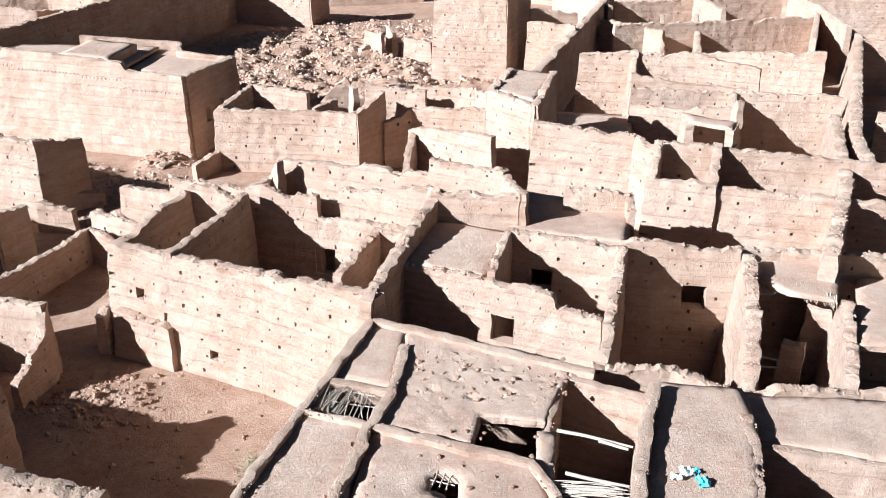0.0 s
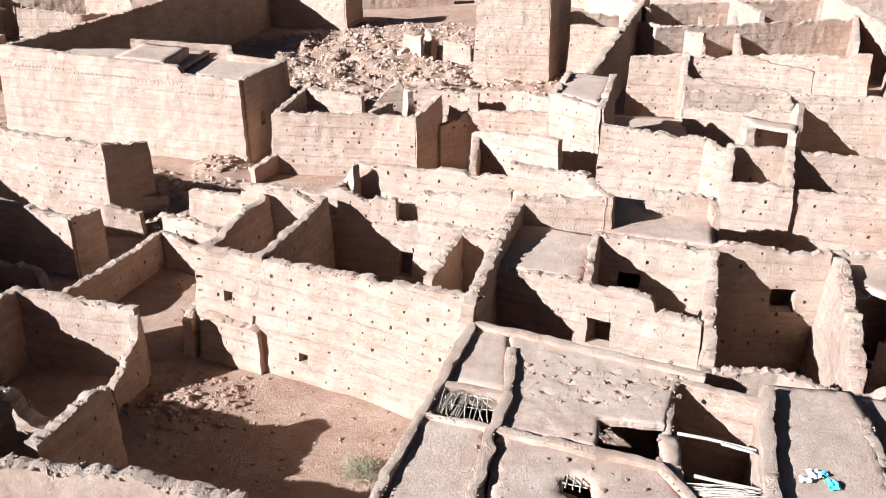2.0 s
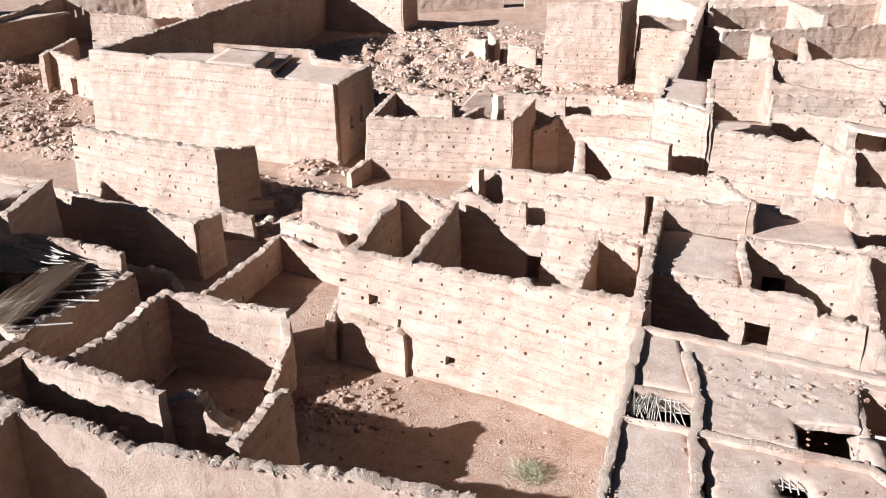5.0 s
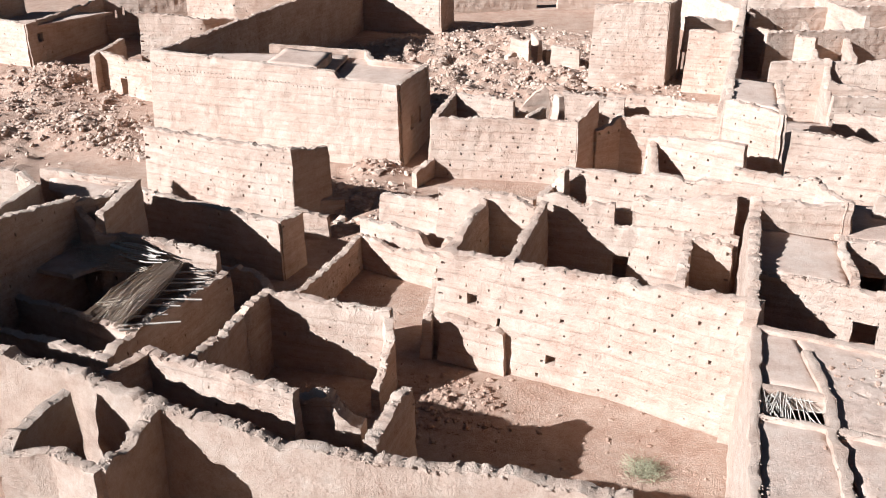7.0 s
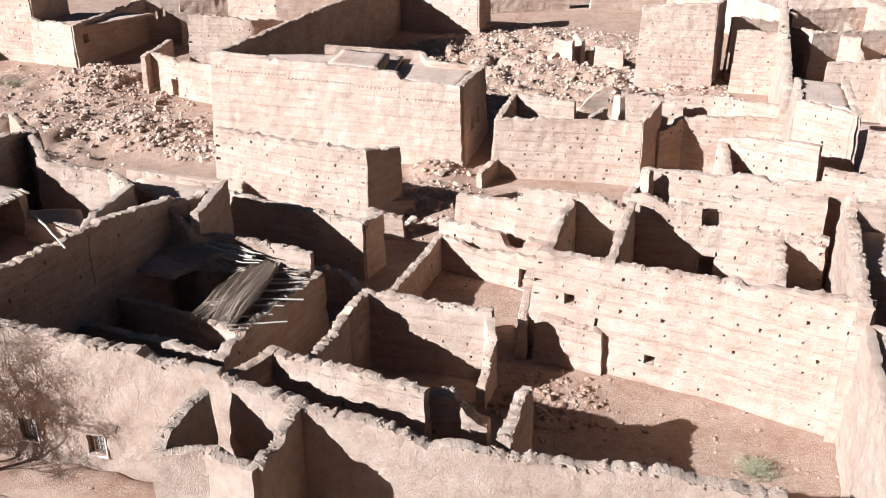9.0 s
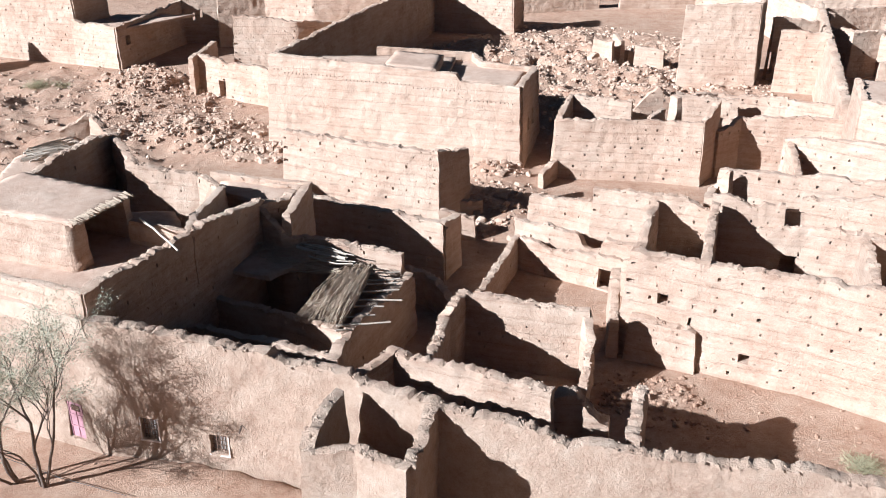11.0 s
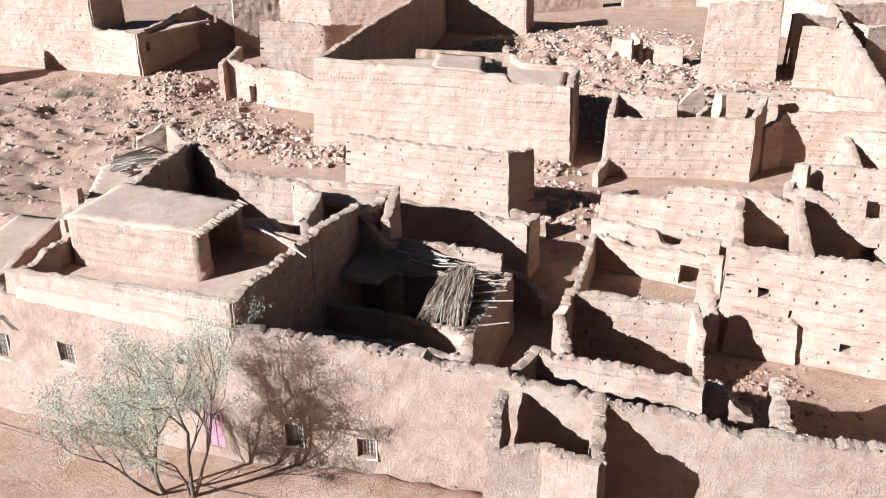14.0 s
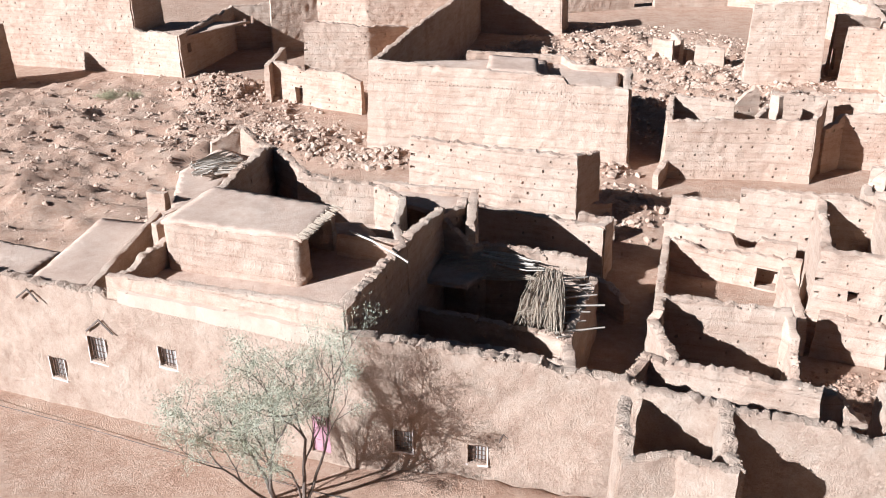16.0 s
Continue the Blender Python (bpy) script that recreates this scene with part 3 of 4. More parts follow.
wall(house_s, [(-38.92, 47.90, 7.20), (-37.23, 46.69, 5.80), (-36.32, 47.55, 5.40)], 0.45, 0, step=.13)

house_p = thing('mud_house', 'mud house whose reed roof has fallen in', 'ruined house')
wall(house_p, [(-36.32, 47.55, 5.40), (-33.28, 47.03, 5.20), (-30.54, 46.21, 4.90)], 0.5, 0, step=.13)
wall(house_p, [(-29.96, 45.73, 3.90), (-32.76, 38.10, 4.50), (-33.10, 34.96, 4.60)], 0.5, 0, holes=1)
wall(house_p, [(-41.00, 42.59, 4.00), (-35.47, 39.64, 4.30), (-32.76, 38.10, 4.50)], 0.45, 0, step=.13)
wall(house_p, [(-41.98, 39.66, 4.00), (-37.58, 37.51, 4.30), (-32.98, 35.38, 4.50)], 0.45, 0, step=.13)
wall(house_p, [(-42.77, 53.58, 7.30), (-37.20, 51.94, 7.00)], 0.6, 0, step=.13)
wall(house_p, [(-37.20, 51.94, 7.00), (-37.74, 49.48, 7.00), (-38.84, 48.04, 7.30)], 0.6, 0, step=.13)
wall(house_p, [(-50.04, 51.80, 10.00), (-51.61, 45.73, 9.70)], 0.5, 0, step=.13)
wall(house_p, [(-50.23, 52.21, 10.00), (-49.71, 54.61, 9.40), (-47.29, 51.02, 9.00)], 0.5, 0, step=.13)
wall(house_p, [(-47.46, 51.03, 9.00), (-42.84, 49.94, 8.40), (-41.26, 48.48, 8.20)], 0.5, 0, step=.13)

roof(house_p, [(-40.2, 44.0, 4.95), (-37.6, 43.2, 4.95), (-36.4, 44.8, 4.9), (-35.5, 46.9, 4.9), (-38.7, 47.7, 4.95)], 0.3)
wall(house_p, [(-54.1, 57.2, 9.0), (-52.3, 57.9, 9.9), (-50.1, 56.4, 8.8)], 0.5, 0, step=.13)

house_d = thing('mud_house', 'crumbling rammed earth houses crowded behind the terraces', 'ruined house')
wall(house_d, [(3.69, 65.82, 9.00), (6.68, 62.42, 8.90)], 0.5, 0)
wall(house_d, [(6.68, 62.42, 8.90), (8.86, 70.40, 9.20)], 0.5, 0)
roof(house_d, [(3.81, 66.53, 8.90), (6.69, 63.46, 8.90), (9.02, 71.64, 8.90), (5.74, 73.06, 8.90)], 0.3)
wall(house_d, [(3.69, 65.82, 9.00), (5.67, 72.18, 9.20)], 0.5, 0)

house_d2 = thing('ruined_house', 'roofless sunlit mud rooms with peg holes', 'ruined house')
wall(house_d2, [(6.51, 59.27, 8.60), (12.77, 56.99, 8.30), (13.82, 54.97, 8.20)], 0.5, 0, holes=1)
wall(house_d2, [(-2.04, 64.65, 6.50), (3.57, 60.49, 7.20)], 0.5, 0, holes=1)
wall(house_d2, [(-4.60, 73.94, 4.00), (-2.49, 75.33, 5.00), (5.38, 73.28, 5.40)], 0.5, 0, holes=1)
wall(house_d2, [(-4.68, 82.47, 5.00), (-2.53, 83.36, 5.00), (3.23, 80.72, 5.20)], 0.5, 0, holes=1)
wall(house_d2, [(-1.89, 65.08, 6.40), (-2.36, 60.81, 5.00)], 0.5, 0)
wall(house_d2, [(10.05, 103.39, 7.00), (14.69, 101.91, 7.00)], 0.6, 0, holes=1)
wall(house_d2, [(1.22, 82.14, 5.00), (7.60, 77.70, 5.20)], 0.5, 0, holes=1)

roof(house_d2, [(7.6, 61.2, 3.4), (13.0, 59.0, 3.4), (17.3, 79.2, 3.4), (9.6, 80.2, 3.4)], 0.3, 0.9)
roof(house_d2, [(18.9, 68.9, 6.6), (22.5, 66.4, 6.6), (21.5, 64.6, 6.6), (18.8, 66.4, 6.6)], 0.22)
wall(house_d2, [(18.9, 66.5, 6.4), (19.1, 68.8, 6.5)], 0.6, 0, rough=.2, name="pillar")
wall(house_d2, [(21.5, 64.8, 6.4), (22.3, 66.3, 6.5)], 0.6, 0, rough=.2, name="pillar")
wall(house_d2, [(19.4, 70.0, 6.5), (22.9, 69.0, 6.9), (23.1, 68.0, 8.0)], 0.5, 0)

house_d3 = thing('ruined_house', 'boxy roofless mud rooms beside a terrace', 'ruined house')
wall(house_d3, [(12.70, 51.68, 7.20), (16.21, 50.52, 7.30)], 0.5, 0)
wall(house_d3, [(12.81, 51.88, 7.20), (13.77, 54.76, 8.90)], 0.5, 0)
wall(house_d3, [(16.26, 50.71, 7.30), (17.64, 55.26, 8.40)], 0.5, 0)
wall(house_d3, [(13.96, 55.44, 8.50), (17.51, 54.76, 8.30)], 0.5, 0)

house_d4 = thing('ruined_house', 'broken mud tiers with deep shaded rooms', 'ruined house')
wall(house_d4, [(18.26, 55.35, 8.00), (25.48, 53.90, 7.80), (31.81, 52.47, 7.80)], 0.5, 0)
wall(house_d4, [(16.40, 50.79, 7.20), (23.23, 48.91, 7.20), (29.35, 47.47, 7.20)], 0.5, 0)
wall(house_d4, [(13.20, 84.60, 7.60), (18.00, 83.70, 8.00)], 0.6, 0)
wall(house_d4, [(18.13, 84.47, 8.00), (16.58, 78.60, 4.50)], 0.6, 0)
wall(house_d4, [(16.87, 78.33, 6.10), (25.83, 78.22, 5.70), (34.86, 77.18, 5.70)], 0.5, 0, holes=1)
wall(house_d4, [(28.85, 99.62, 4.50), (40.78, 96.35, 5.50)], 0.5, 0, holes=1)
wall(house_d4, [(16.69, 76.79, 5.00), (24.56, 73.55, 5.00)], 0.5, 0, holes=1)
wall(house_d4, [(25.83, 78.22, 5.70), (21.83, 64.52, 5.00)], 0.4, 0)
wall(house_d4, [(20.45, 119.74, 5.50), (13.11, 95.81, 5.50)], 0.5, 0)

house_d5 = thing('ruined_house', 'thick leaning mud walls round narrow yards', 'ruined house')
wall(house_d5, [(23.88, 49.89, 7.60), (31.19, 69.61, 6.20)], 0.7, 0, batter=.1)
wall(house_d5, [(27.66, 54.63, 7.00), (30.07, 63.12, 6.60), (47.36, 103.72, 6.00)], 0.8, 0, batter=.1)
wall(house_d5, [(18.92, 39.71, 7.90), (24.09, 50.50, 7.80)], 0.7, 0, batter=.08)
wall(house_d5, [(41.79, 102.33, 5.60), (50.98, 124.96, 5.60)], 0.6, 0)
wall(house_d5, [(34.91, 69.82, 6.40), (42.70, 67.71, 6.40)], 0.5, 0, holes=1)

house_d6 = thing('ruined_house', 'tall mud block among roofless rooms', 'ruined house')
wall(house_d6, [(46.67, 100.57, 6.00), (59.68, 98.15, 6.00)], 0.5, 0, holes=1)
wall(house_d6, [(18.0, 84.0, 7.9), (23.3, 83.0, 8.1), (28.5, 80.6, 7.2)], 0.5, 0, holes=1)
wall(house_d6, [(17.4, 81.0, 6.6), (21.0, 80.4, 6.1), (27.0, 78.9, 5.8)], 0.5, 0, holes=1)
wall(house_d6, [(-0.50, 105.80, 9.40), (7.30, 104.50, 9.80)], 0.6, 0, holes=1)
wall(house_d6, [(7.30, 104.50, 9.80), (10.60, 113.00, 9.00)], 0.5, 0, holes=1)
wall(house_d6, [(10.65, 108.34, 7.60), (15.91, 108.99, 7.00)], 0.5, 0, holes=1, openings=[(-0.70, 0.23, 0.94, 3.58)])
wall(house_d6, [(5.68, 73.20, 6.40), (10.41, 87.75, 6.40), (23.58, 129.50, 6.40)], 0.8, 0, batter=.09)
wall(house_d6, [(20.19, 115.35, 5.20), (26.48, 109.43, 5.00)], 0.5, 0)
wall(house_d6, [(28.70, 119.59, 5.20), (26.04, 106.82, 3.20)], 0.5, 0)
wall(house_d6, [(32.79, 118.63, 5.40), (30.10, 106.03, 3.40)], 0.6, 0)
wall(house_d6, [(26.40, 136.72, 5.40), (52.90, 143.35, 5.40)], 0.5, 0, holes=1)
wall(house_d6, [(20.98, 110.20, 5.50), (47.27, 117.01, 5.50)], 0.5, 0, holes=1)
wall(house_d6, [(23.80, 126.42, 5.50), (53.13, 132.72, 5.50)], 0.5, 0, holes=1)

house_l = thing('mud_house', 'large mud house standing at the edge of the rubble', 'house')
wall(house_l, [(-125.00, 131.00, 12.00), (-95.00, 122.00, 12.00), (-76.50, 115.90, 12.00)], 0.7, 0, holes=1)
wall(house_l, [(-76.50, 115.90, 12.00), (-74.80, 122.00, 12.00)], 0.6, 5)
wall(house_l, [(-76.50, 115.60, 5.80), (-70.10, 112.30, 5.40)], 0.6, 0)
wall(house_l, [(-70.10, 112.30, 5.40), (-66.56, 129.35, 6.00), (-57.00, 131.00, 6.50), (-52.00, 140.00, 7.00)], 0.5, 0, openings=[(1.55, 2.64, 2.90, 4.04), (18.81, 19.18, 3.18, 4.29), (19.88, 20.23, 3.53, 4.72)])
roof(house_l, [(-76.30, 115.90, 5.00), (-70.30, 112.70, 5.00), (-63.00, 123.00, 5.20), (-74.00, 124.00, 5.00)], 0.3)

house_l2 = thing('mud_ruin', 'broken mud walls above a slope of rubble', 'ruined walls')
wall(house_l2, [(-110.00, 100.00, 6.00), (-97.00, 104.00, 6.50), (-92.00, 113.00, 7.00)], 0.6, 0)
wall(house_l2, [(-53.45, 106.11, 8.20), (-46.20, 105.69, 7.40), (-41.61, 108.53, 7.00)], 0.5, 0, holes=1)
wall(house_l2, [(-57.32, 99.78, 4.40), (-56.99, 101.13, 4.60), (-48.95, 96.39, 4.20), (-46.40, 94.90, 3.60)], 0.5, 0, openings=[(4.83, 5.78, 0.14, 2.07)])
wall(house_l2, [(-56.50, 107.07, 4.80), (-56.97, 100.87, 4.40)], 0.6, 0)
wall(house_l2, [(-60.48, 127.00, 8.00), (-54.46, 129.00, 8.00), (-47.26, 126.72, 7.50), (-35.49, 128.24, 7.50)], 0.6, 0)

house_n = thing('mud_house', 'high walled mud compound beyond the fallen houses', 'ruined house')
wall(house_n, [(-31.0, 139.6, 8.0), (-19.2, 135.4, 8.0)], 0.6, 0, holes=1)
wall(house_n, [(-19.2, 135.4, 8.0), (-17.5, 141.0, 7.5)], 0.6, 0)
wall(house_n, [(-22.00, 153.00, 9.00), (-4.00, 158.00, 9.00), (14.00, 160.00, 9.00)], 0.6, 0, holes=1, openings=[(19.69, 23.35, 0.00, 2.26)])
wall(house_n, [(14.00, 160.00, 8.00), (30.00, 150.00, 7.00), (60.00, 148.00, 7.00)], 0.6, 0, holes=1)
wall(house_n, [(20.00, 135.00, 6.00), (45.00, 132.00, 6.00), (75.00, 130.00, 6.00)], 0.6, 0, holes=1)
wall(house_n, [(18.00, 145.00, 6.40), (22.00, 120.00, 6.00)], 0.6, 0)
wall(house_n, [(34.00, 150.00, 7.00), (36.00, 118.00, 6.00)], 0.6, 0)
wall(house_n, [(50.00, 140.00, 7.00), (48.00, 108.00, 6.00)], 0.6, 0)
wall(house_n, [(-60.00, 150.00, 8.00), (-38.00, 146.00, 8.00), (-22.00, 153.00, 9.00)], 0.6, 0, holes=1)

house_n2 = thing('mud_ruin', 'eroded stubs of mud wall standing in rubble', 'ruined walls')
wall(house_n2, [(-10.00, 115.15, 1.90), (-8.52, 116.36, 1.30)], 0.7, 0, rough=.9)
wall(house_n2, [(-6.55, 117.53, 2.30), (-5.64, 121.39, 1.60)], 0.7, 0, rough=.9)
wall(house_n2, [(-4.93, 117.00, 1.70), (-3.52, 117.97, 1.00)], 0.7, 0, rough=.9)
wall(house_n2, [(-9.31, 116.34, 3.50), (-7.51, 115.05, 3.20)], 0.6, 0)
wall(house_n2, [(-6.64, 117.47, 3.80), (-5.92, 116.10, 3.00)], 0.6, 0)
wall(house_n2, [(-4.31, 114.40, 3.00), (-1.17, 113.04, 2.60)], 0.5, 0)

house_r = thing('flat_roof_house', 'low mud house with flat earthen roofs and broken skylights', 'house')
roof(house_r, [(-2.95, 35.82, 6.30), (-1.35, 34.97, 6.30), (-1.78, 30.13, 6.30), (-4.43, 30.99, 6.30)], 0.3)
roof(house_r, [(-1.35, 34.97, 6.30), (6.20, 31.55, 6.30), (5.15, 31.12, 6.30), (4.62, 29.82, 6.30), (4.00, 28.12, 6.30), (1.59, 28.46, 6.30), (1.22, 26.81, 6.30), (-2.41, 27.94, 6.30), (-1.78, 30.13, 6.30)], 0.35, pits=1)
roof(house_r, [(3.67, 27.52, 6.30), (4.34, 27.42, 6.30), (3.80, 23.84, 6.30), (3.35, 25.67, 6.30)], 0.3)
roof(house_r, [(-5.20, 28.74, 6.30), (-2.61, 27.94, 6.30), (-3.19, 21.68, 6.30), (-6.64, 22.40, 6.30)], 0.3)
roof(house_r, [(-2.29, 27.80, 6.30), (1.22, 26.71, 6.30), (3.35, 25.67, 6.30), (3.80, 23.84, 6.30), (3.52, 21.73, 6.30), (0.64, 21.71, 6.30), (0.72, 24.82, 6.30), (-0.08, 25.17, 6.30), (-0.36, 24.22, 6.30), (0.30, 23.95, 6.30), (0.33, 21.71, 6.30), (-3.19, 21.68, 6.30)], 0.3)
roof(house_r, [(8.84, 31.26, 6.08), (12.16, 30.81, 6.08), (12.13, 28.88, 6.08), (10.39, 22.45, 6.08), (6.41, 22.42, 6.08)], 0.3)
roof(house_r, [(11.95, 28.1, 5.5), (16.3, 26.9, 5.5), (20.5, 25.9, 5.5), (23.0, 30.6, 5.5), (12.3, 31.2, 5.5)], 0.3)
wall(house_r, [(-3.00, 36.00, 6.60), (-3.05, 35.43, 6.50), (-4.47, 30.52, 6.50), (-5.18, 28.42, 6.50), (-6.68, 23.10, 6.50), (-7.23, 21.31, 6.50)], 0.38, 0, rough=.04, step=.13)
wall(house_r, [(-3.45, 35.73, 6.46), (6.15, 31.36, 6.45)], 0.45, 0, rough=.04, step=.13)
wall(house_r, [(-1.46, 33.27, 6.45), (-1.81, 29.52, 6.52), (-2.56, 27.31, 6.52), (-3.56, 22.75, 6.52)], 0.4, 6, rough=.04, step=.13)
wall(house_r, [(-4.43, 30.68, 6.45), (-1.87, 29.83, 6.45)], 0.35, 6, rough=.04, step=.13)
wall(house_r, [(-5.19, 28.49, 6.46), (-2.48, 27.59, 6.46)], 0.35, 6, rough=.04, step=.13)
wall(house_r, [(-2.33, 27.52, 6.46), (1.10, 26.21, 6.48), (3.22, 25.41, 6.45), (3.91, 23.74, 6.45)], 0.4, 6, rough=.04, step=.13)
wall(house_r, [(8.45, 30.13, 6.55), (7.41, 26.87, 6.5), (6.02, 21.54, 6.45)], 0.5, 0, rough=.12, step=.13)
wall(house_r, [(11.75, 28.75, 6.10), (11.51, 27.06, 6.00), (10.24, 22.12, 6.00)], 0.5, 0, rough=.12, step=.13)
wall(house_r, [(5.15, 31.40, 6.20), (8.26, 29.81, 6.20)], 0.4, 0, rough=.04, step=.13)
wall(house_r, [(4.90, 31.27, 6.20), (3.99, 27.38, 6.20), (3.76, 23.40, 6.20)], 0.3, 0, rough=.04, step=.13)
wall(house_r, [(-7.35, 21.63, 6.20), (3.58, 21.48, 6.20), (10.09, 21.78, 6.20), (18.65, 22.63, 5.60)], 0.5, 0, rough=.04, step=.13)
wall(house_r, [(11.8, 27.6, 5.65), (16.1, 26.5, 5.65), (20.4, 25.6, 5.65)], 0.4, 0, rough=.04, step=.13)


# fallen earth and stones
def stones(name, count, pick, sizes, label, seed, level=None):
    rnd = random.Random(seed)
    t = (1 + 5 ** 0.5) / 2
    base = [Vector(v).normalized() for v in ((-1, t, 0), (1, t, 0), (-1, -t, 0), (1, -t, 0), (0, -1, t), (0, 1, t), (0, -1, -t), (0, 1, -t), (t, 0, -1), (t, 0, 1), (-t, 0, -1), (-t, 0, 1))]
    tri = [(0, 11, 5), (0, 5, 1), (0, 1, 7), (0, 7, 10), (0, 10, 11), (1, 5, 9), (5, 11, 4), (11, 10, 2), (10, 7, 6), (7, 1, 8), (3, 9, 4), (3, 4, 2), (3, 2, 6), (3, 6, 8), (3, 8, 9), (4, 9, 5), (2, 4, 11), (6, 2, 10), (8, 6, 7), (9, 8, 1)]
    verts, faces = [], []
    while count > 0:
        x, y, keep = pick(rnd)
        if rnd.random() > keep:
            continue
        count -= 1
        r = sizes[0] * (sizes[1] / sizes[0]) ** (rnd.random() ** 2.2)
        turn = Euler((rnd.uniform(0, 6), rnd.uniform(0, 6), rnd.uniform(0, 6))).to_matrix()
        sc = Vector((rnd.uniform(0.7, 1.3), rnd.uniform(0.7, 1.3), rnd.uniform(0.5, 1.0)))
        z = (ground_height(x, y) if level is None else level) + 0.1 * r
        o = len(verts)
        for v in base:
            q = turn @ (v * rnd.uniform(0.75, 1.2))
            verts.append((x + q.x * sc.x * r, y + q.y * sc.y * r, z + q.z * sc.z * r))
        faces += [(a + o, b + o, c + o) for a, b, c in tri]
    me = bpy.data.meshes.new(name)
    me.from_pydata(verts, [], faces)
    me.materials.append(MUD if level is None and sizes[1] > 0.3 else GROUND)
    tagged(new(name, me), label, "rubble", kind="stuff")


def in_box(x0, x1, y0, y1, which):
    def pick(rnd):
        x, y = rnd.uniform(x0, x1), rnd.uniform(y0, y1)
        return x, y, lumps(x, y)[which] if which is not None else 1
    return pick


stones("rubble", 1500, in_box(-66, -48, 82, 106, 0), (0.06, 0.4), "heap of clods below a broken wall", 13)
stones("rubble", 4500, in_box(-112, -46, 52, 118, 0), (0.04, 0.32), "scattered clods of fallen mud wall", 3)
stones("rubble", 9500, in_box(-36, 14, 78, 146, 1), (0.05, 0.42), "heaps of broken mud wall", 4)
stones("rubble", 420, in_box(-22, -13, 33, 42, 2), (0.04, 0.24), "fallen clods at the foot of a wall", 5)
stones("rubble", 1500, in_box(-72, -42, 76, 112, 3), (0.06, 0.5), "slope of clods fallen from a house wall", 16)
stones("rubble", 900, in_box(-52, -18, 58, 82, 3), (0.08, 0.5), "fallen clods along an alley", 6)
stones("rubble", 700, in_box(-62, -30, 20, 36, None), (0.02, 0.1), "pebbles lying on the street", 7)
stones("rubble", 2200, in_box(-26, 4, 24, 60, None), (0.03, 0.16), "small stones on courtyard floors", 8)
stones("rubble", 170, in_box(-1, 5.2, 29.3, 33, None), (0.04, 0.16), "clods lying on a worn roof", 9, 6.28)
stones("rubble", 60, in_box(-4.2, 4, 22, 28, None), (0.03, 0.12), "pebbles lying on a flat roof", 10, 6.3)


def tube(bm, pts, r0, r1, sides=6):
    rings = []
    for i, p in enumerate(pts):
        d = (pts[min(i + 1, len(pts) - 1)] - pts[max(i - 1, 0)]).normalized()
        u = d.cross(Vector((0.3, 0.2, 1))).normalized()
        v = d.cross(u)
        r = r0 + (r1 - r0) * i / (len(pts) - 1)
        rings.append([bm.verts.new(p + (u * math.cos(a) + v * math.sin(a)) * r) for a in (2 * math.pi * k / sides for k in range(sides))])
    for a, b in zip(rings, rings[1:]):
        for k in range(sides):
            bm.faces.new((a[k], a[(k + 1) % sides], b[(k + 1) % sides], b[k]))
    bm.faces.new(rings[0][::-1])
    bm.faces.new(rings[-1])


def bent(a, b, rnd, bow=0.05, n=5):
    a, b = Vector(a), Vector(b)
    L = (b - a).length
    off = Vector((rnd.uniform(-1, 1), rnd.uniform(-1, 1), rnd.uniform(-1, 1))) * bow * L
    return [a.lerp(b, i / n) + off * math.sin(math.pi * i / n) + Vector((rnd.uniform(-1, 1), rnd.uniform(-1, 1), rnd.uniform(-1, 1))) * bow * L * 0.15 for i in range(n + 1)]


def beam(parent, a, b, r=0.06, seed=1, name="beam", material=None):
    rnd = random.Random(seed)
    bm = bmesh.new()
    tube(bm, bent(a, b, rnd, 0.03), r, r * 0.75, 7)
    return part(name, bm, material or WOOD, parent)


# street front: windows, door, mouldings
def slab(bm, c, u, n, w, d, h):
    """A block: centre of its foot c, width w along u, depth d along n, height h."""
    vs = []
    for z in (0, h):
        for a, b in ((-1, -1), (1, -1), (1, 1), (-1, 1)):
            vs.append(bm.verts.new(Vector(c) + u * a * w / 2 + n * b * d / 2 + Vector((0, 0, z))))
    for f in ((0, 3, 2, 1), (4, 5, 6, 7), (0, 1, 5, 4), (1, 2, 6, 5), (2, 3, 7, 6), (3, 0, 4, 7)):
        bm.faces.new([vs[i] for i in f])


def face(xy, way, z):
    u = Vector((way[0], way[1], 0))
    n = Vector((way[1], -way[0], 0))
    if n.y > 0:
        n = -n
    return Vector((xy[0], xy[1], 0)) + n * (0.3 + 0.04 * (7.3 - z)), u, n


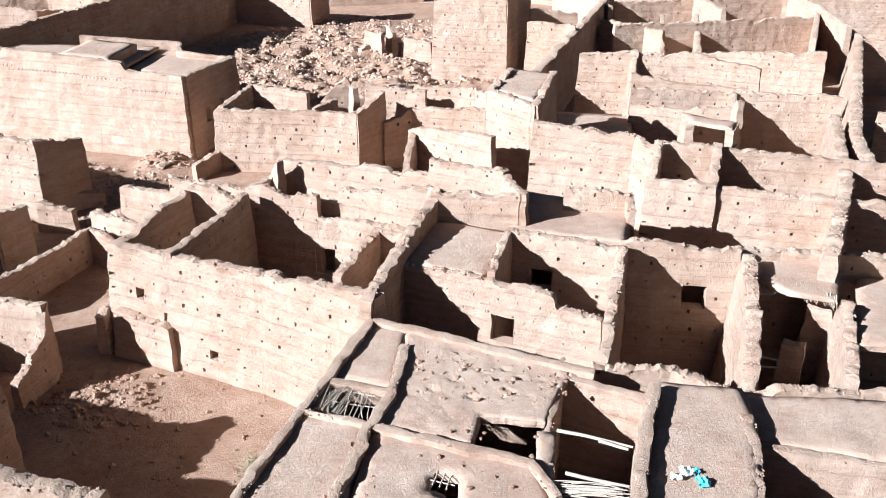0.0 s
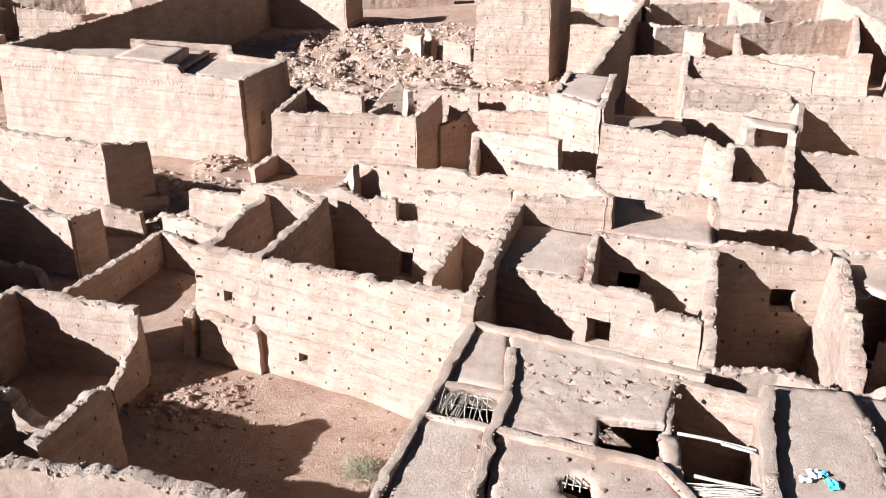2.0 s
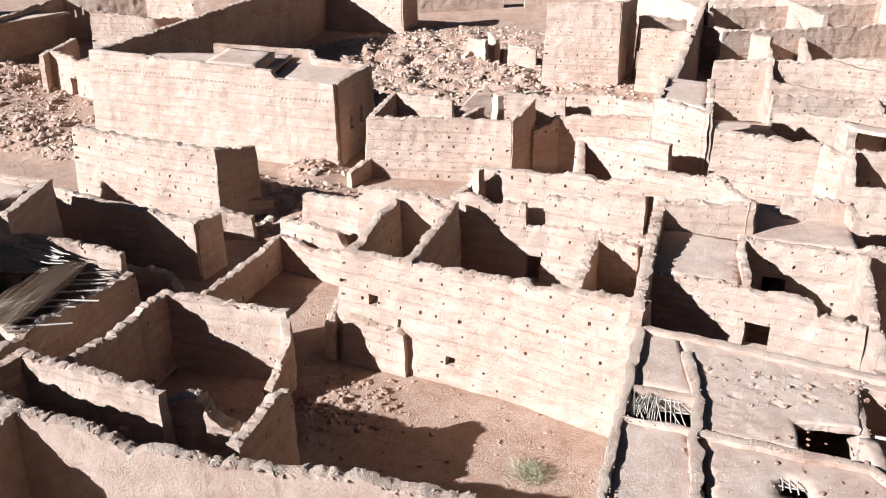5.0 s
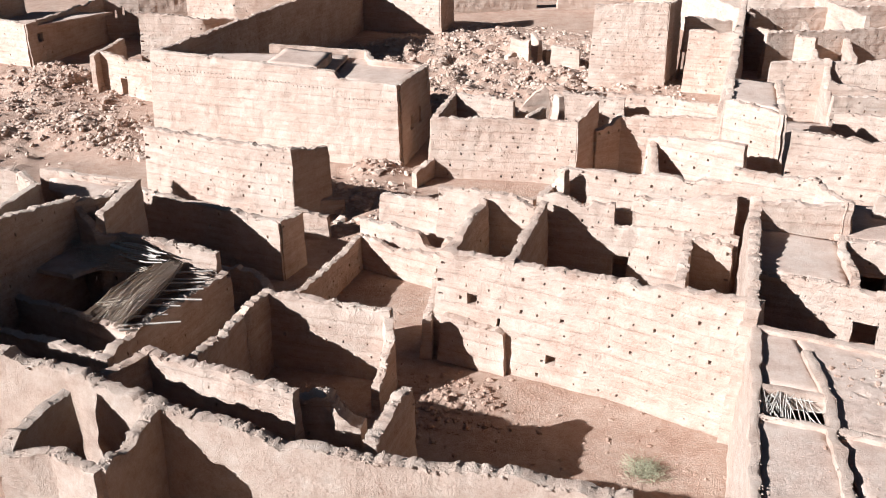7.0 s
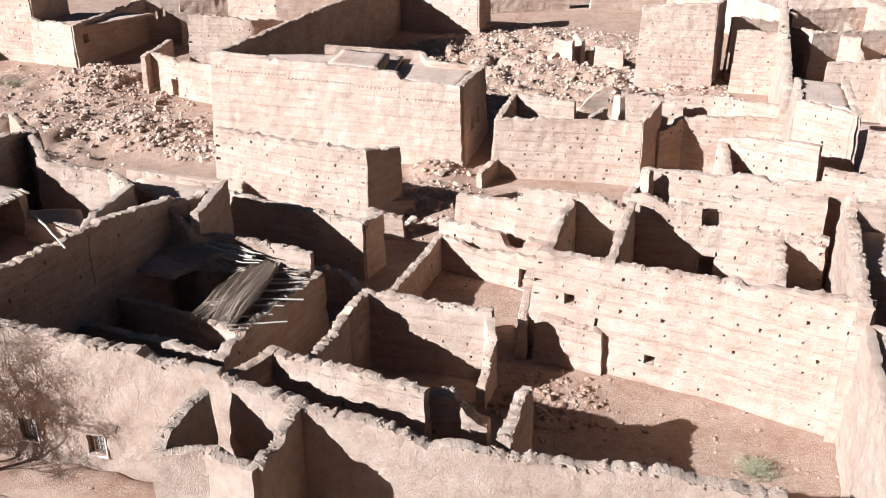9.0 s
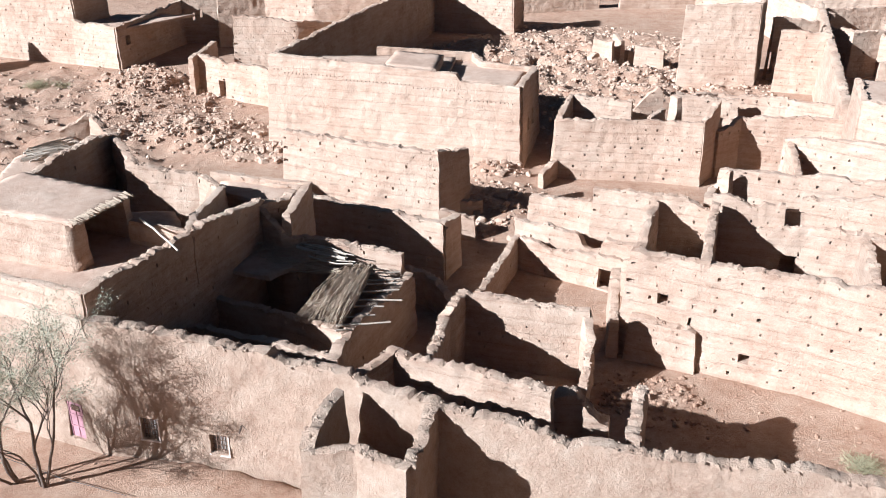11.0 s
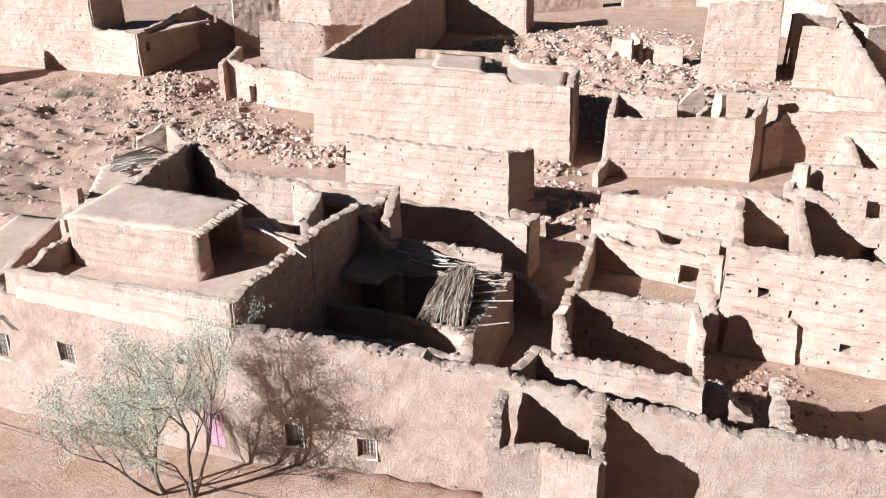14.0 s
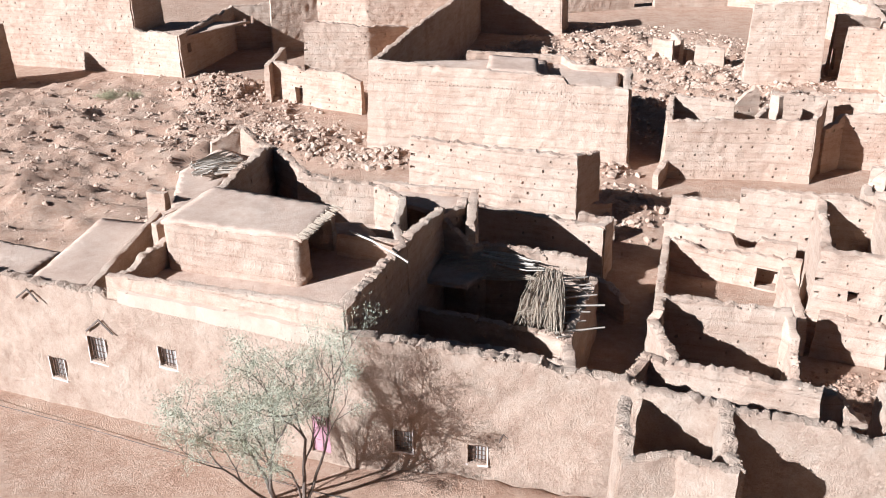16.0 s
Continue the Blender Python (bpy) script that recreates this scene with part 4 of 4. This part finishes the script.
def window_in_wall(parent, xy, way, w, z0, z1):
    p, u, n = face(xy, way, (z0 + z1) / 2)
    hold = new("window")
    hold.parent = parent
    hold["label"] = "small barred window with a white plaster surround"
    h = z1 - z0
    bm = bmesh.new()
    for s in (-1, 1):
        slab(bm, p + u * s * (w / 2 + 0.05) + Vector((0, 0, z0 - 0.06)), u, n, 0.06, 0.08, h + 0.06)
    slab(bm, p + Vector((0, 0, z0 - 0.13)), u, n, w + 0.2, 0.14, 0.08)
    part("window_surround", bm, WHITE, hold, "white plaster surround")
    for k in range(5):
        bm = bmesh.new()
        slab(bm, p - n * 0.1 + u * (k - 2) * w / 5 + Vector((0, 0, z0)), u, n, 0.03, 0.03, h)
        part("bar", bm, IRON, hold)
    for k in range(4):
        bm = bmesh.new()
        slab(bm, p - n * 0.12 + Vector((0, 0, z0 + h * (k + 0.5) / 4)), u, n, w, 0.025, 0.03)
        part("bar", bm, IRON, hold)
    bm = bmesh.new()
    slab(bm, p - n * 0.28 + Vector((0, 0, z0 - 0.02)), u, n, w + 0.1, 0.05, h + 0.04)
    part("shutter", bm, SCREEN, hold, "grey-brown shutter")


def door_in_wall(parent, xy, way, w, z0, z1):
    p, u, n = face(xy, way, (z0 + z1) / 2)
    bm = bmesh.new()
    slab(bm, p - n * 0.12 + Vector((0, 0, z0)), u, n, w, 0.07, z1 - z0)
    door = part("door", bm, PINK, parent, "closed faded pink metal door")
    for k in (0.3, 0.62):
        bm = bmesh.new()
        slab(bm, p - n * 0.07 + Vector((0, 0, z0 + (z1 - z0) * k)), u, n, w * 0.9, 0.03, 0.06)
        part("rail", bm, PINK, door)
    for s in (-1, 0, 1):
        bm = bmesh.new()
        slab(bm, p - n * 0.07 + u * s * w * 0.42 + Vector((0, 0, z0 + 0.05)), u, n, 0.05, 0.03, z1 - z0 - 0.1)
        part("stile", bm, PINK, door)
    bm = bmesh.new()
    slab(bm, p - n * 0.05 + u * 0.02 + Vector((0, 0, z1 - 0.45)), u, n, 0.5, 0.02, 0.3)
    part("panel", bm, IRON, door, "dark upper panel")


def vent_in_wall(parent, xy, way, w, z0, z1):
    p, u, n = face(xy, way, z0)
    bm = bmesh.new()
    slab(bm, p - n * 0.1 + Vector((0, 0, z1 - 0.06)), u, n, w + 0.3, 0.3, 0.08)
    part("vent_lintel", bm, WOOD, parent)


window_in_wall(house_s, (-56.56, 38.86), (0.911, -0.413), 1.05, 3.27, 4.72)
window_in_wall(house_s, (-59.27, 40.13), (0.904, -0.428), 0.97, 1.61, 2.85)
window_in_wall(house_s, (-52.47, 37.01), (0.911, -0.413), 0.98, 4.01, 5.06)
window_in_wall(house_s, (-40.95, 32.39), (0.979, -0.205), 0.80, 2.19, 3.30)
window_in_wall(house_s, (-37.60, 31.62), (0.971, -0.237), 0.84, 2.00, 2.97)
door_in_wall(house_s, (-44.70, 33.49), (0.911, -0.413), 0.99, 1.35, 3.32)
vent_in_wall(house_s, (-46.03, 34.09), (0.911, -0.413), 0.34, 5.53, 5.94)


def eyebrow(a, b, c):
    """A peaked moulding over a window."""
    bm = bmesh.new()
    a, b, c = (Vector(v) + Vector((-0.42, -0.9, 0)) * 0.5 for v in (a, b, c))
    tube(bm, [a, b], 0.05, 0.05, 6)
    tube(bm, [b, c], 0.05, 0.05, 6)
    part("eyebrow_moulding", bm, BARK, house_s, "dark peaked moulding")


eyebrow((-56.98, 39.06, 5.04), (-56.12, 38.67, 5.86), (-55.39, 38.34, 5.18))
eyebrow((-61.03, 40.89, 6.07), (-60.23, 40.53, 6.73), (-59.67, 40.27, 6.12))
eyebrow((-36.57, 31.47, 3.11), (-36.36, 31.43, 3.69), (-35.87, 31.33, 3.14))


# trees before the street front
def tree(stems, crown, seed, leaves):
    rnd = random.Random(seed)
    root = tagged(new("tree"), "small grey-green feathery tree by the street wall", "tree")
    root.location = stems[0][0]
    bm = bmesh.new()
    tips = []

    def grow(p, d, length, r, depth):
        pts = [p]
        for i in range(4):
            d = (d + Vector((rnd.uniform(-1, 1), rnd.uniform(-1, 1), rnd.uniform(-0.4, 0.7))) * 0.16).normalized()
            pts.append(pts[-1] + d * length / 4)
        tube(bm, pts, r, r * 0.6, 6)
        if depth == 0:
            tips.append((pts[-1], d))
            tips.append((pts[-2], d))
            return
        for k in range(3 if depth > 1 else 4):
            side = Vector((rnd.uniform(-1, 1), rnd.uniform(-1, 1), rnd.uniform(-0.15, 0.6)))
            grow(pts[-1] if k < 2 else pts[2], (d * 0.9 + side * 0.75).normalized(), length * rnd.uniform(0.55, 0.8), r * 0.55, depth - 1)

    for a, b, r in stems:
        a, b = Vector(a) - root.location, Vector(b) - root.location
        pts = bent(a, b, rnd, 0.07, 6)
        tube(bm, pts, r, r * 0.6, 8)
        d = (pts[-1] - pts[-3]).normalized()
        for k in range(3):
            side = Vector((rnd.uniform(-1, 1), rnd.uniform(-0.8, 0.8), rnd.uniform(0, 0.5)))
            grow(pts[-1] if k < 2 else pts[4], (d + side * 0.8).normalized(), (b - a).length * 0.5, r * 0.5, 2)
    part("trunk", bm, BARK, root)
    verts, faces = [], []
    per = max(1, leaves // max(1, len(tips)))
    for p, d in tips:
        for s in range(4):
            e = (d + Vector((rnd.uniform(-1, 1), rnd.uniform(-1, 1), rnd.uniform(-0.9, 0.5)))).normalized()
            ln = rnd.uniform(0.5, 1.3)
            for k in range(per // 4):
                q = p + e * ln * rnd.random() + Vector((rnd.gauss(0, 1), rnd.gauss(0, 1), rnd.gauss(0, 1))) * 0.09
                g = (e + Vector((rnd.uniform(-1, 1), rnd.uniform(-1, 1), rnd.uniform(-1, 1))) * 0.8).normalized()
                w = g.cross(Vector((rnd.uniform(-1, 1), rnd.uniform(-1, 1), rnd.uniform(-1, 1)))).normalized() * 0.010
                g = g * rnd.uniform(0.06, 0.15)
                o = len(verts)
                verts += [tuple(q - w), tuple(q + g * 0.5 - w * 1.3), tuple(q + g), tuple(q + g * 0.5 + w * 1.3)]
                faces.append((o, o + 1, o + 2, o + 3))
    me = bpy.data.meshes.new("crown")
    me.from_pydata(verts, [], faces)
    mesh_part("crown", me, LEAF, root, "thin feathery grey-green leaves")


tree([((-46.9, 30.6, 0.6), (-47.7, 29.7, 4.2), 0.10), ((-46.8, 30.6, 0.6), (-46.3, 29.4, 4.7), 0.09), ((-47.0, 30.5, 0.6), (-48.6, 29.3, 3.4), 0.07)], None, 5, 24000)
tree([((-45.5, 30.2, 0.7), (-45.1, 29.5, 4.7), 0.10), ((-45.4, 30.2, 0.7), (-44.1, 29.7, 4.9), 0.08), ((-45.6, 30.2, 0.7), (-45.8, 29.0, 3.5), 0.06)], None, 9, 20000)


# fallen reed roof
def reeds(parent, a, b, c, d, count, seed, r=0.014, name="reeds", jitter=0.25, material=None):
    """Loose reeds laid from edge a-b to edge d-c."""
    rnd = random.Random(seed)
    a, b, c, d = (Vector(v) for v in (a, b, c, d))
    bm = bmesh.new()
    for i in range(count):
        f = rnd.random()
        p, q = a.lerp(b, f), d.lerp(c, min(1, max(0, f + rnd.gauss(0, jitter * 0.4))))
        s0, s1 = rnd.uniform(-0.1, 0.3), rnd.uniform(0.7, 1.1)
        up = Vector((0, 0, rnd.uniform(0, 0.16)))
        tube(bm, bent(p.lerp(q, s0) + up, p.lerp(q, s1) + up, rnd, 0.05, 3), r * rnd.uniform(0.8, 2), r, 4)
        if count <= 70:
            part(name, bm, material or REED, parent)
            bm = bmesh.new()
    if count > 70:
        part(name, bm, material or REED, parent)


fallen = tagged(new("reed_roof"), "collapsed roof of reeds and bleached poles", "fallen roof")
reeds(fallen, (-33.43, 44.83, 4.80), (-31.94, 44.47, 4.80), (-33.05, 38.06, 4.80), (-35.24, 39.22, 4.80), 300, 4, 0.012, "reed_mat", 0.5)
reeds(fallen, (-35.00, 39.90, 4.86), (-34.20, 39.20, 4.86), (-32.60, 40.20, 4.90), (-33.40, 41.20, 4.90), 34, 24, 0.012, "reed", 1.6)
reeds(fallen, (-39.28, 46.89, 5.20), (-38.38, 44.52, 4.60), (-33.21, 43.87, 4.70), (-35.97, 47.15, 5.20), 60, 8, 0.014, "reed", 1.7)
reeds(fallen, (-36.30, 47.17, 5.20), (-35.51, 45.20, 5.00), (-32.90, 44.55, 4.90), (-33.59, 46.28, 5.00), 12, 9, 0.03, "pole", 0.5, WOOD)
beam(fallen, (-36.60, 46.60, 5.15), (-33.60, 45.40, 5.0), 0.13, 40, "plank")
beam(fallen, (-33.29, 38.33, 4.55), (-30.59, 39.10, 4.35), 0.062, 3, 'pole')
beam(fallen, (-33.55, 39.23, 4.55), (-31.47, 39.87, 4.35), 0.062, 4, 'pole')
beam(fallen, (-33.65, 40.28, 4.55), (-31.07, 40.80, 4.35), 0.062, 5, 'pole')
beam(fallen, (-33.32, 41.10, 4.55), (-30.14, 41.54, 4.35), 0.062, 6, 'pole')
beam(fallen, (-33.10, 42.08, 4.55), (-30.36, 42.76, 4.35), 0.062, 7, 'pole')
beam(fallen, (-32.97, 42.96, 4.55), (-30.50, 43.67, 4.35), 0.062, 8, 'pole')
beam(fallen, (-32.76, 43.58, 4.55), (-30.39, 44.17, 4.35), 0.062, 9, 'pole')
beam(fallen, (-32.58, 44.30, 4.55), (-30.44, 45.05, 4.35), 0.062, 10, 'pole')
beam(fallen, (-33.27, 37.81, 4.55), (-32.48, 38.24, 4.35), 0.062, 11, 'pole')

# skylights and beams over the flat roofs
grid = tagged(new("skylight_grid"), "broken lattice of thin poles over a roof opening", "skylight")
beam(grid, (-4.74, 28.98, 6.22), (-3.77, 30.67, 6.25), 0.022, 20, 'pole')
beam(grid, (-4.56, 28.90, 6.22), (-3.63, 30.63, 6.25), 0.022, 21, 'pole')
beam(grid, (-4.38, 28.83, 6.22), (-4.47, 30.58, 6.25), 0.022, 22, 'pole')
beam(grid, (-4.20, 28.76, 6.22), (-4.29, 30.50, 6.25), 0.022, 23, 'pole')
beam(grid, (-4.02, 28.73, 6.22), (-3.30, 30.47, 6.25), 0.022, 24, 'pole')
beam(grid, (-3.84, 28.65, 6.22), (-3.25, 30.43, 6.25), 0.022, 25, 'pole')
beam(grid, (-3.69, 28.58, 6.22), (-3.18, 30.39, 6.25), 0.022, 26, 'pole')
beam(grid, (-3.51, 28.51, 6.22), (-3.42, 30.35, 6.25), 0.022, 27, 'pole')
beam(grid, (-3.33, 28.44, 6.22), (-2.93, 30.31, 6.25), 0.022, 28, 'pole')
beam(grid, (-3.16, 28.41, 6.22), (-2.79, 30.27, 6.25), 0.022, 29, 'pole')
beam(grid, (-2.99, 28.33, 6.22), (-2.65, 30.20, 6.25), 0.022, 30, 'pole')
beam(grid, (-2.81, 28.26, 6.22), (-2.98, 30.15, 6.25), 0.022, 31, 'pole')
beam(grid, (-2.64, 28.19, 6.22), (-2.51, 30.12, 6.25), 0.022, 32, 'pole')
for k, (p, q) in enumerate((((-4.72, 29.66, 6.20), (-2.31, 29.04, 6.20)), ((-4.46, 30.25, 6.20), (-2.42, 29.73, 6.25)))):
    beam(grid, p, q, 0.03, 60 + k, "pole")
reeds(grid, (-4.90, 29.00, 6.20), (-3.73, 28.54, 6.20), (-3.00, 30.12, 6.30), (-4.28, 30.67, 6.30), 22, 14, 0.014, "pole", 0.9, WOOD)
vent = tagged(new("roof_vent"), "small square roof vent with wooden bars", "roof vent")
for k, (p, q) in enumerate((((-0.17, 24.49, 6.25), (0.01, 25.18, 6.25)), ((0.07, 24.38, 6.25), (0.27, 25.09, 6.25)), ((0.30, 24.26, 6.25), (0.50, 24.97, 6.25)), ((-0.23, 24.76, 6.22), (0.59, 24.48, 6.22)))):
    beam(vent, p, q, 0.03, 70 + k, "bar")
bare = tagged(new("roof_beams"), "bare bleached beams across an open room", "beams")
for k, (p, q) in enumerate((((4.40, 27.80, 6.10), (7.03, 26.81, 6.10)), ((5.84, 27.06, 6.20), (6.81, 26.54, 6.20)), ((4.41, 25.32, 6.10), (6.52, 24.62, 6.10)), ((4.38, 31.10, 6.20), (5.04, 30.86, 6.20)), ((4.27, 30.64, 6.20), (4.91, 30.37, 6.20)), ((4.11, 30.20, 6.20), (4.75, 29.97, 6.20)))):
    beam(bare, p, q, 0.07, 80 + k, "beam")
reeds(bare, (3.84, 24.68, 6.20), (3.95, 23.96, 6.20), (6.28, 23.87, 6.20), (6.18, 24.38, 6.20), 40, 15, 0.02, "pole", 0.3, WOOD)
open_beams = tagged(new("roof_beams"), "pale beams left from a fallen ceiling", "beams")
for k, (p, q) in enumerate((((15.00, 39.81, 6.20), (16.00, 38.42, 6.40)), ((14.78, 39.08, 6.20), (15.86, 38.30, 6.40)), ((14.07, 35.47, 4.80), (15.42, 34.90, 4.80)), ((13.90, 34.82, 4.60), (15.19, 34.65, 4.60)))):
    beam(open_beams, p, q, 0.07, 90 + k, "beam")
reeds(open_beams, (15.78, 40.03, 6.50), (18.67, 37.86, 6.50), (18.50, 37.14, 6.20), (15.50, 39.27, 6.20), 90, 16, 0.015, "reed_fringe", 0.1)
wall(house_c, [(16.38, 37.00, 4.60), (16.91, 36.68, 4.70)], 0.5, 0, rough=0.2, name="pillar")

# terrace clutter
lying = tagged(new("pole"), "bleached pole lying across a parapet", "pole")
beam(lying, (-43.85, 41.79, 8.95), (-40.71, 37.86, 8.90), 0.06, 101, "shaft")
stack = tagged(new("brushwood"), "bleached sticks spread on a roof", "brushwood")
reeds(stack, (-54.63, 53.15, 8.90), (-53.69, 50.49, 8.90), (-50.83, 51.89, 8.90), (-52.94, 55.57, 8.90), 70, 17, 0.035, "stick", 0.6, WOOD)
eave = tagged(new("reed_eave"), "ragged reed eave over an open porch", "eave")
reeds(eave, (-46.2, 38.5, 10.0), (-44.7, 42.6, 10.0), (-44.2, 42.4, 9.9), (-45.7, 38.3, 9.9), 160, 18, 0.018, "reeds", 0.05)


def rubbish(c, material, size, seed, label):
    rnd = random.Random(seed)
    bm = bmesh.new()
    bmesh.ops.create_grid(bm, x_segments=8, y_segments=8, size=size)
    for v in bm.verts:
        v.co.z = 0.03 + abs(noise.noise(v.co * 5 + Vector((seed, 0, 0)))) * 0.25
        v.co.x += 0.5 * size * noise.noise(v.co * 4 + Vector((0, seed, 0)))
        v.co.y += 0.5 * size * noise.noise(v.co * 4 + Vector((0, 3, seed)))
        v.co += Vector(c)
    bmesh.ops.solidify(bm, geom=bm.faces[:], thickness=0.01)
    me = bpy.data.meshes.new("plastic_sheet")
    bm.to_mesh(me)
    bm.free()
    me.materials.append(material)
    tagged(new("plastic_sheet", me), label, "rubbish")


rubbish((9.06, 24.81, 6.10), BLUE, 0.22, 1, "crumpled blue plastic sheet on a roof")
rubbish((8.63, 25.40, 6.10), PALE, 0.22, 2, "crumpled pale plastic sheet on a roof")
rubbish((8.19, 25.10, 6.10), PALE, 0.18, 3, "crumpled pale plastic bag on a roof")
rubbish((8.96, 25.41, 6.10), BLUE, 0.12, 4, "scrap of blue plastic on a roof")


def shrub(c, r, seed, label):
    rnd = random.Random(seed)
    bm = bmesh.new()
    for i in range(int(700 * r)):
        d = Vector((rnd.gauss(0, 1), rnd.gauss(0, 1), abs(rnd.gauss(0, 0.7)))).normalized()
        q = Vector(c) + Vector((rnd.gauss(0, 0.4), rnd.gauss(0, 0.4), 0)) * r + d * r * rnd.uniform(0, 0.4)
        q.z = min(q.z, c[2] + 0.5 * r)
        tube(bm, bent(q, q + d * r * rnd.uniform(0.15, 0.4), rnd, 0.2, 2), 0.012, 0.006, 3)
    me = bpy.data.meshes.new("shrub")
    bm.to_mesh(me)
    bm.free()
    me.materials.append(SHRUB)
    tagged(new("shrub", me), label, "shrub")


shrub((-7.96, 33.05, 0.10), 1.0, 1, "dry green shrub in a bare courtyard")
shrub((-17.72, 102.45, 0.50), 1.6, 2, "dry green shrub among rubble")
shrub((-76.04, 101.84, 0.50), 1.6, 3, "dry pale shrub among rubble")
shrub((-73.40, 101.69, 0.50), 1.2, 4, "dry pale shrub among rubble")

line = tagged(new("cable"), "dark cable lying along the street", "cable")
bm = bmesh.new()
tube(bm, [Vector(v) for v in ((-64.95, 40.09, 0.35), (-62.65, 38.97, 0.40), (-57.40, 36.66, 0.50), (-52.47, 34.21, 0.70), (-44.97, 30.59, 1.00), (-41.38, 29.06, 1.30))], 0.016, 0.016, 5)
part("strand", bm, CABLE, line)
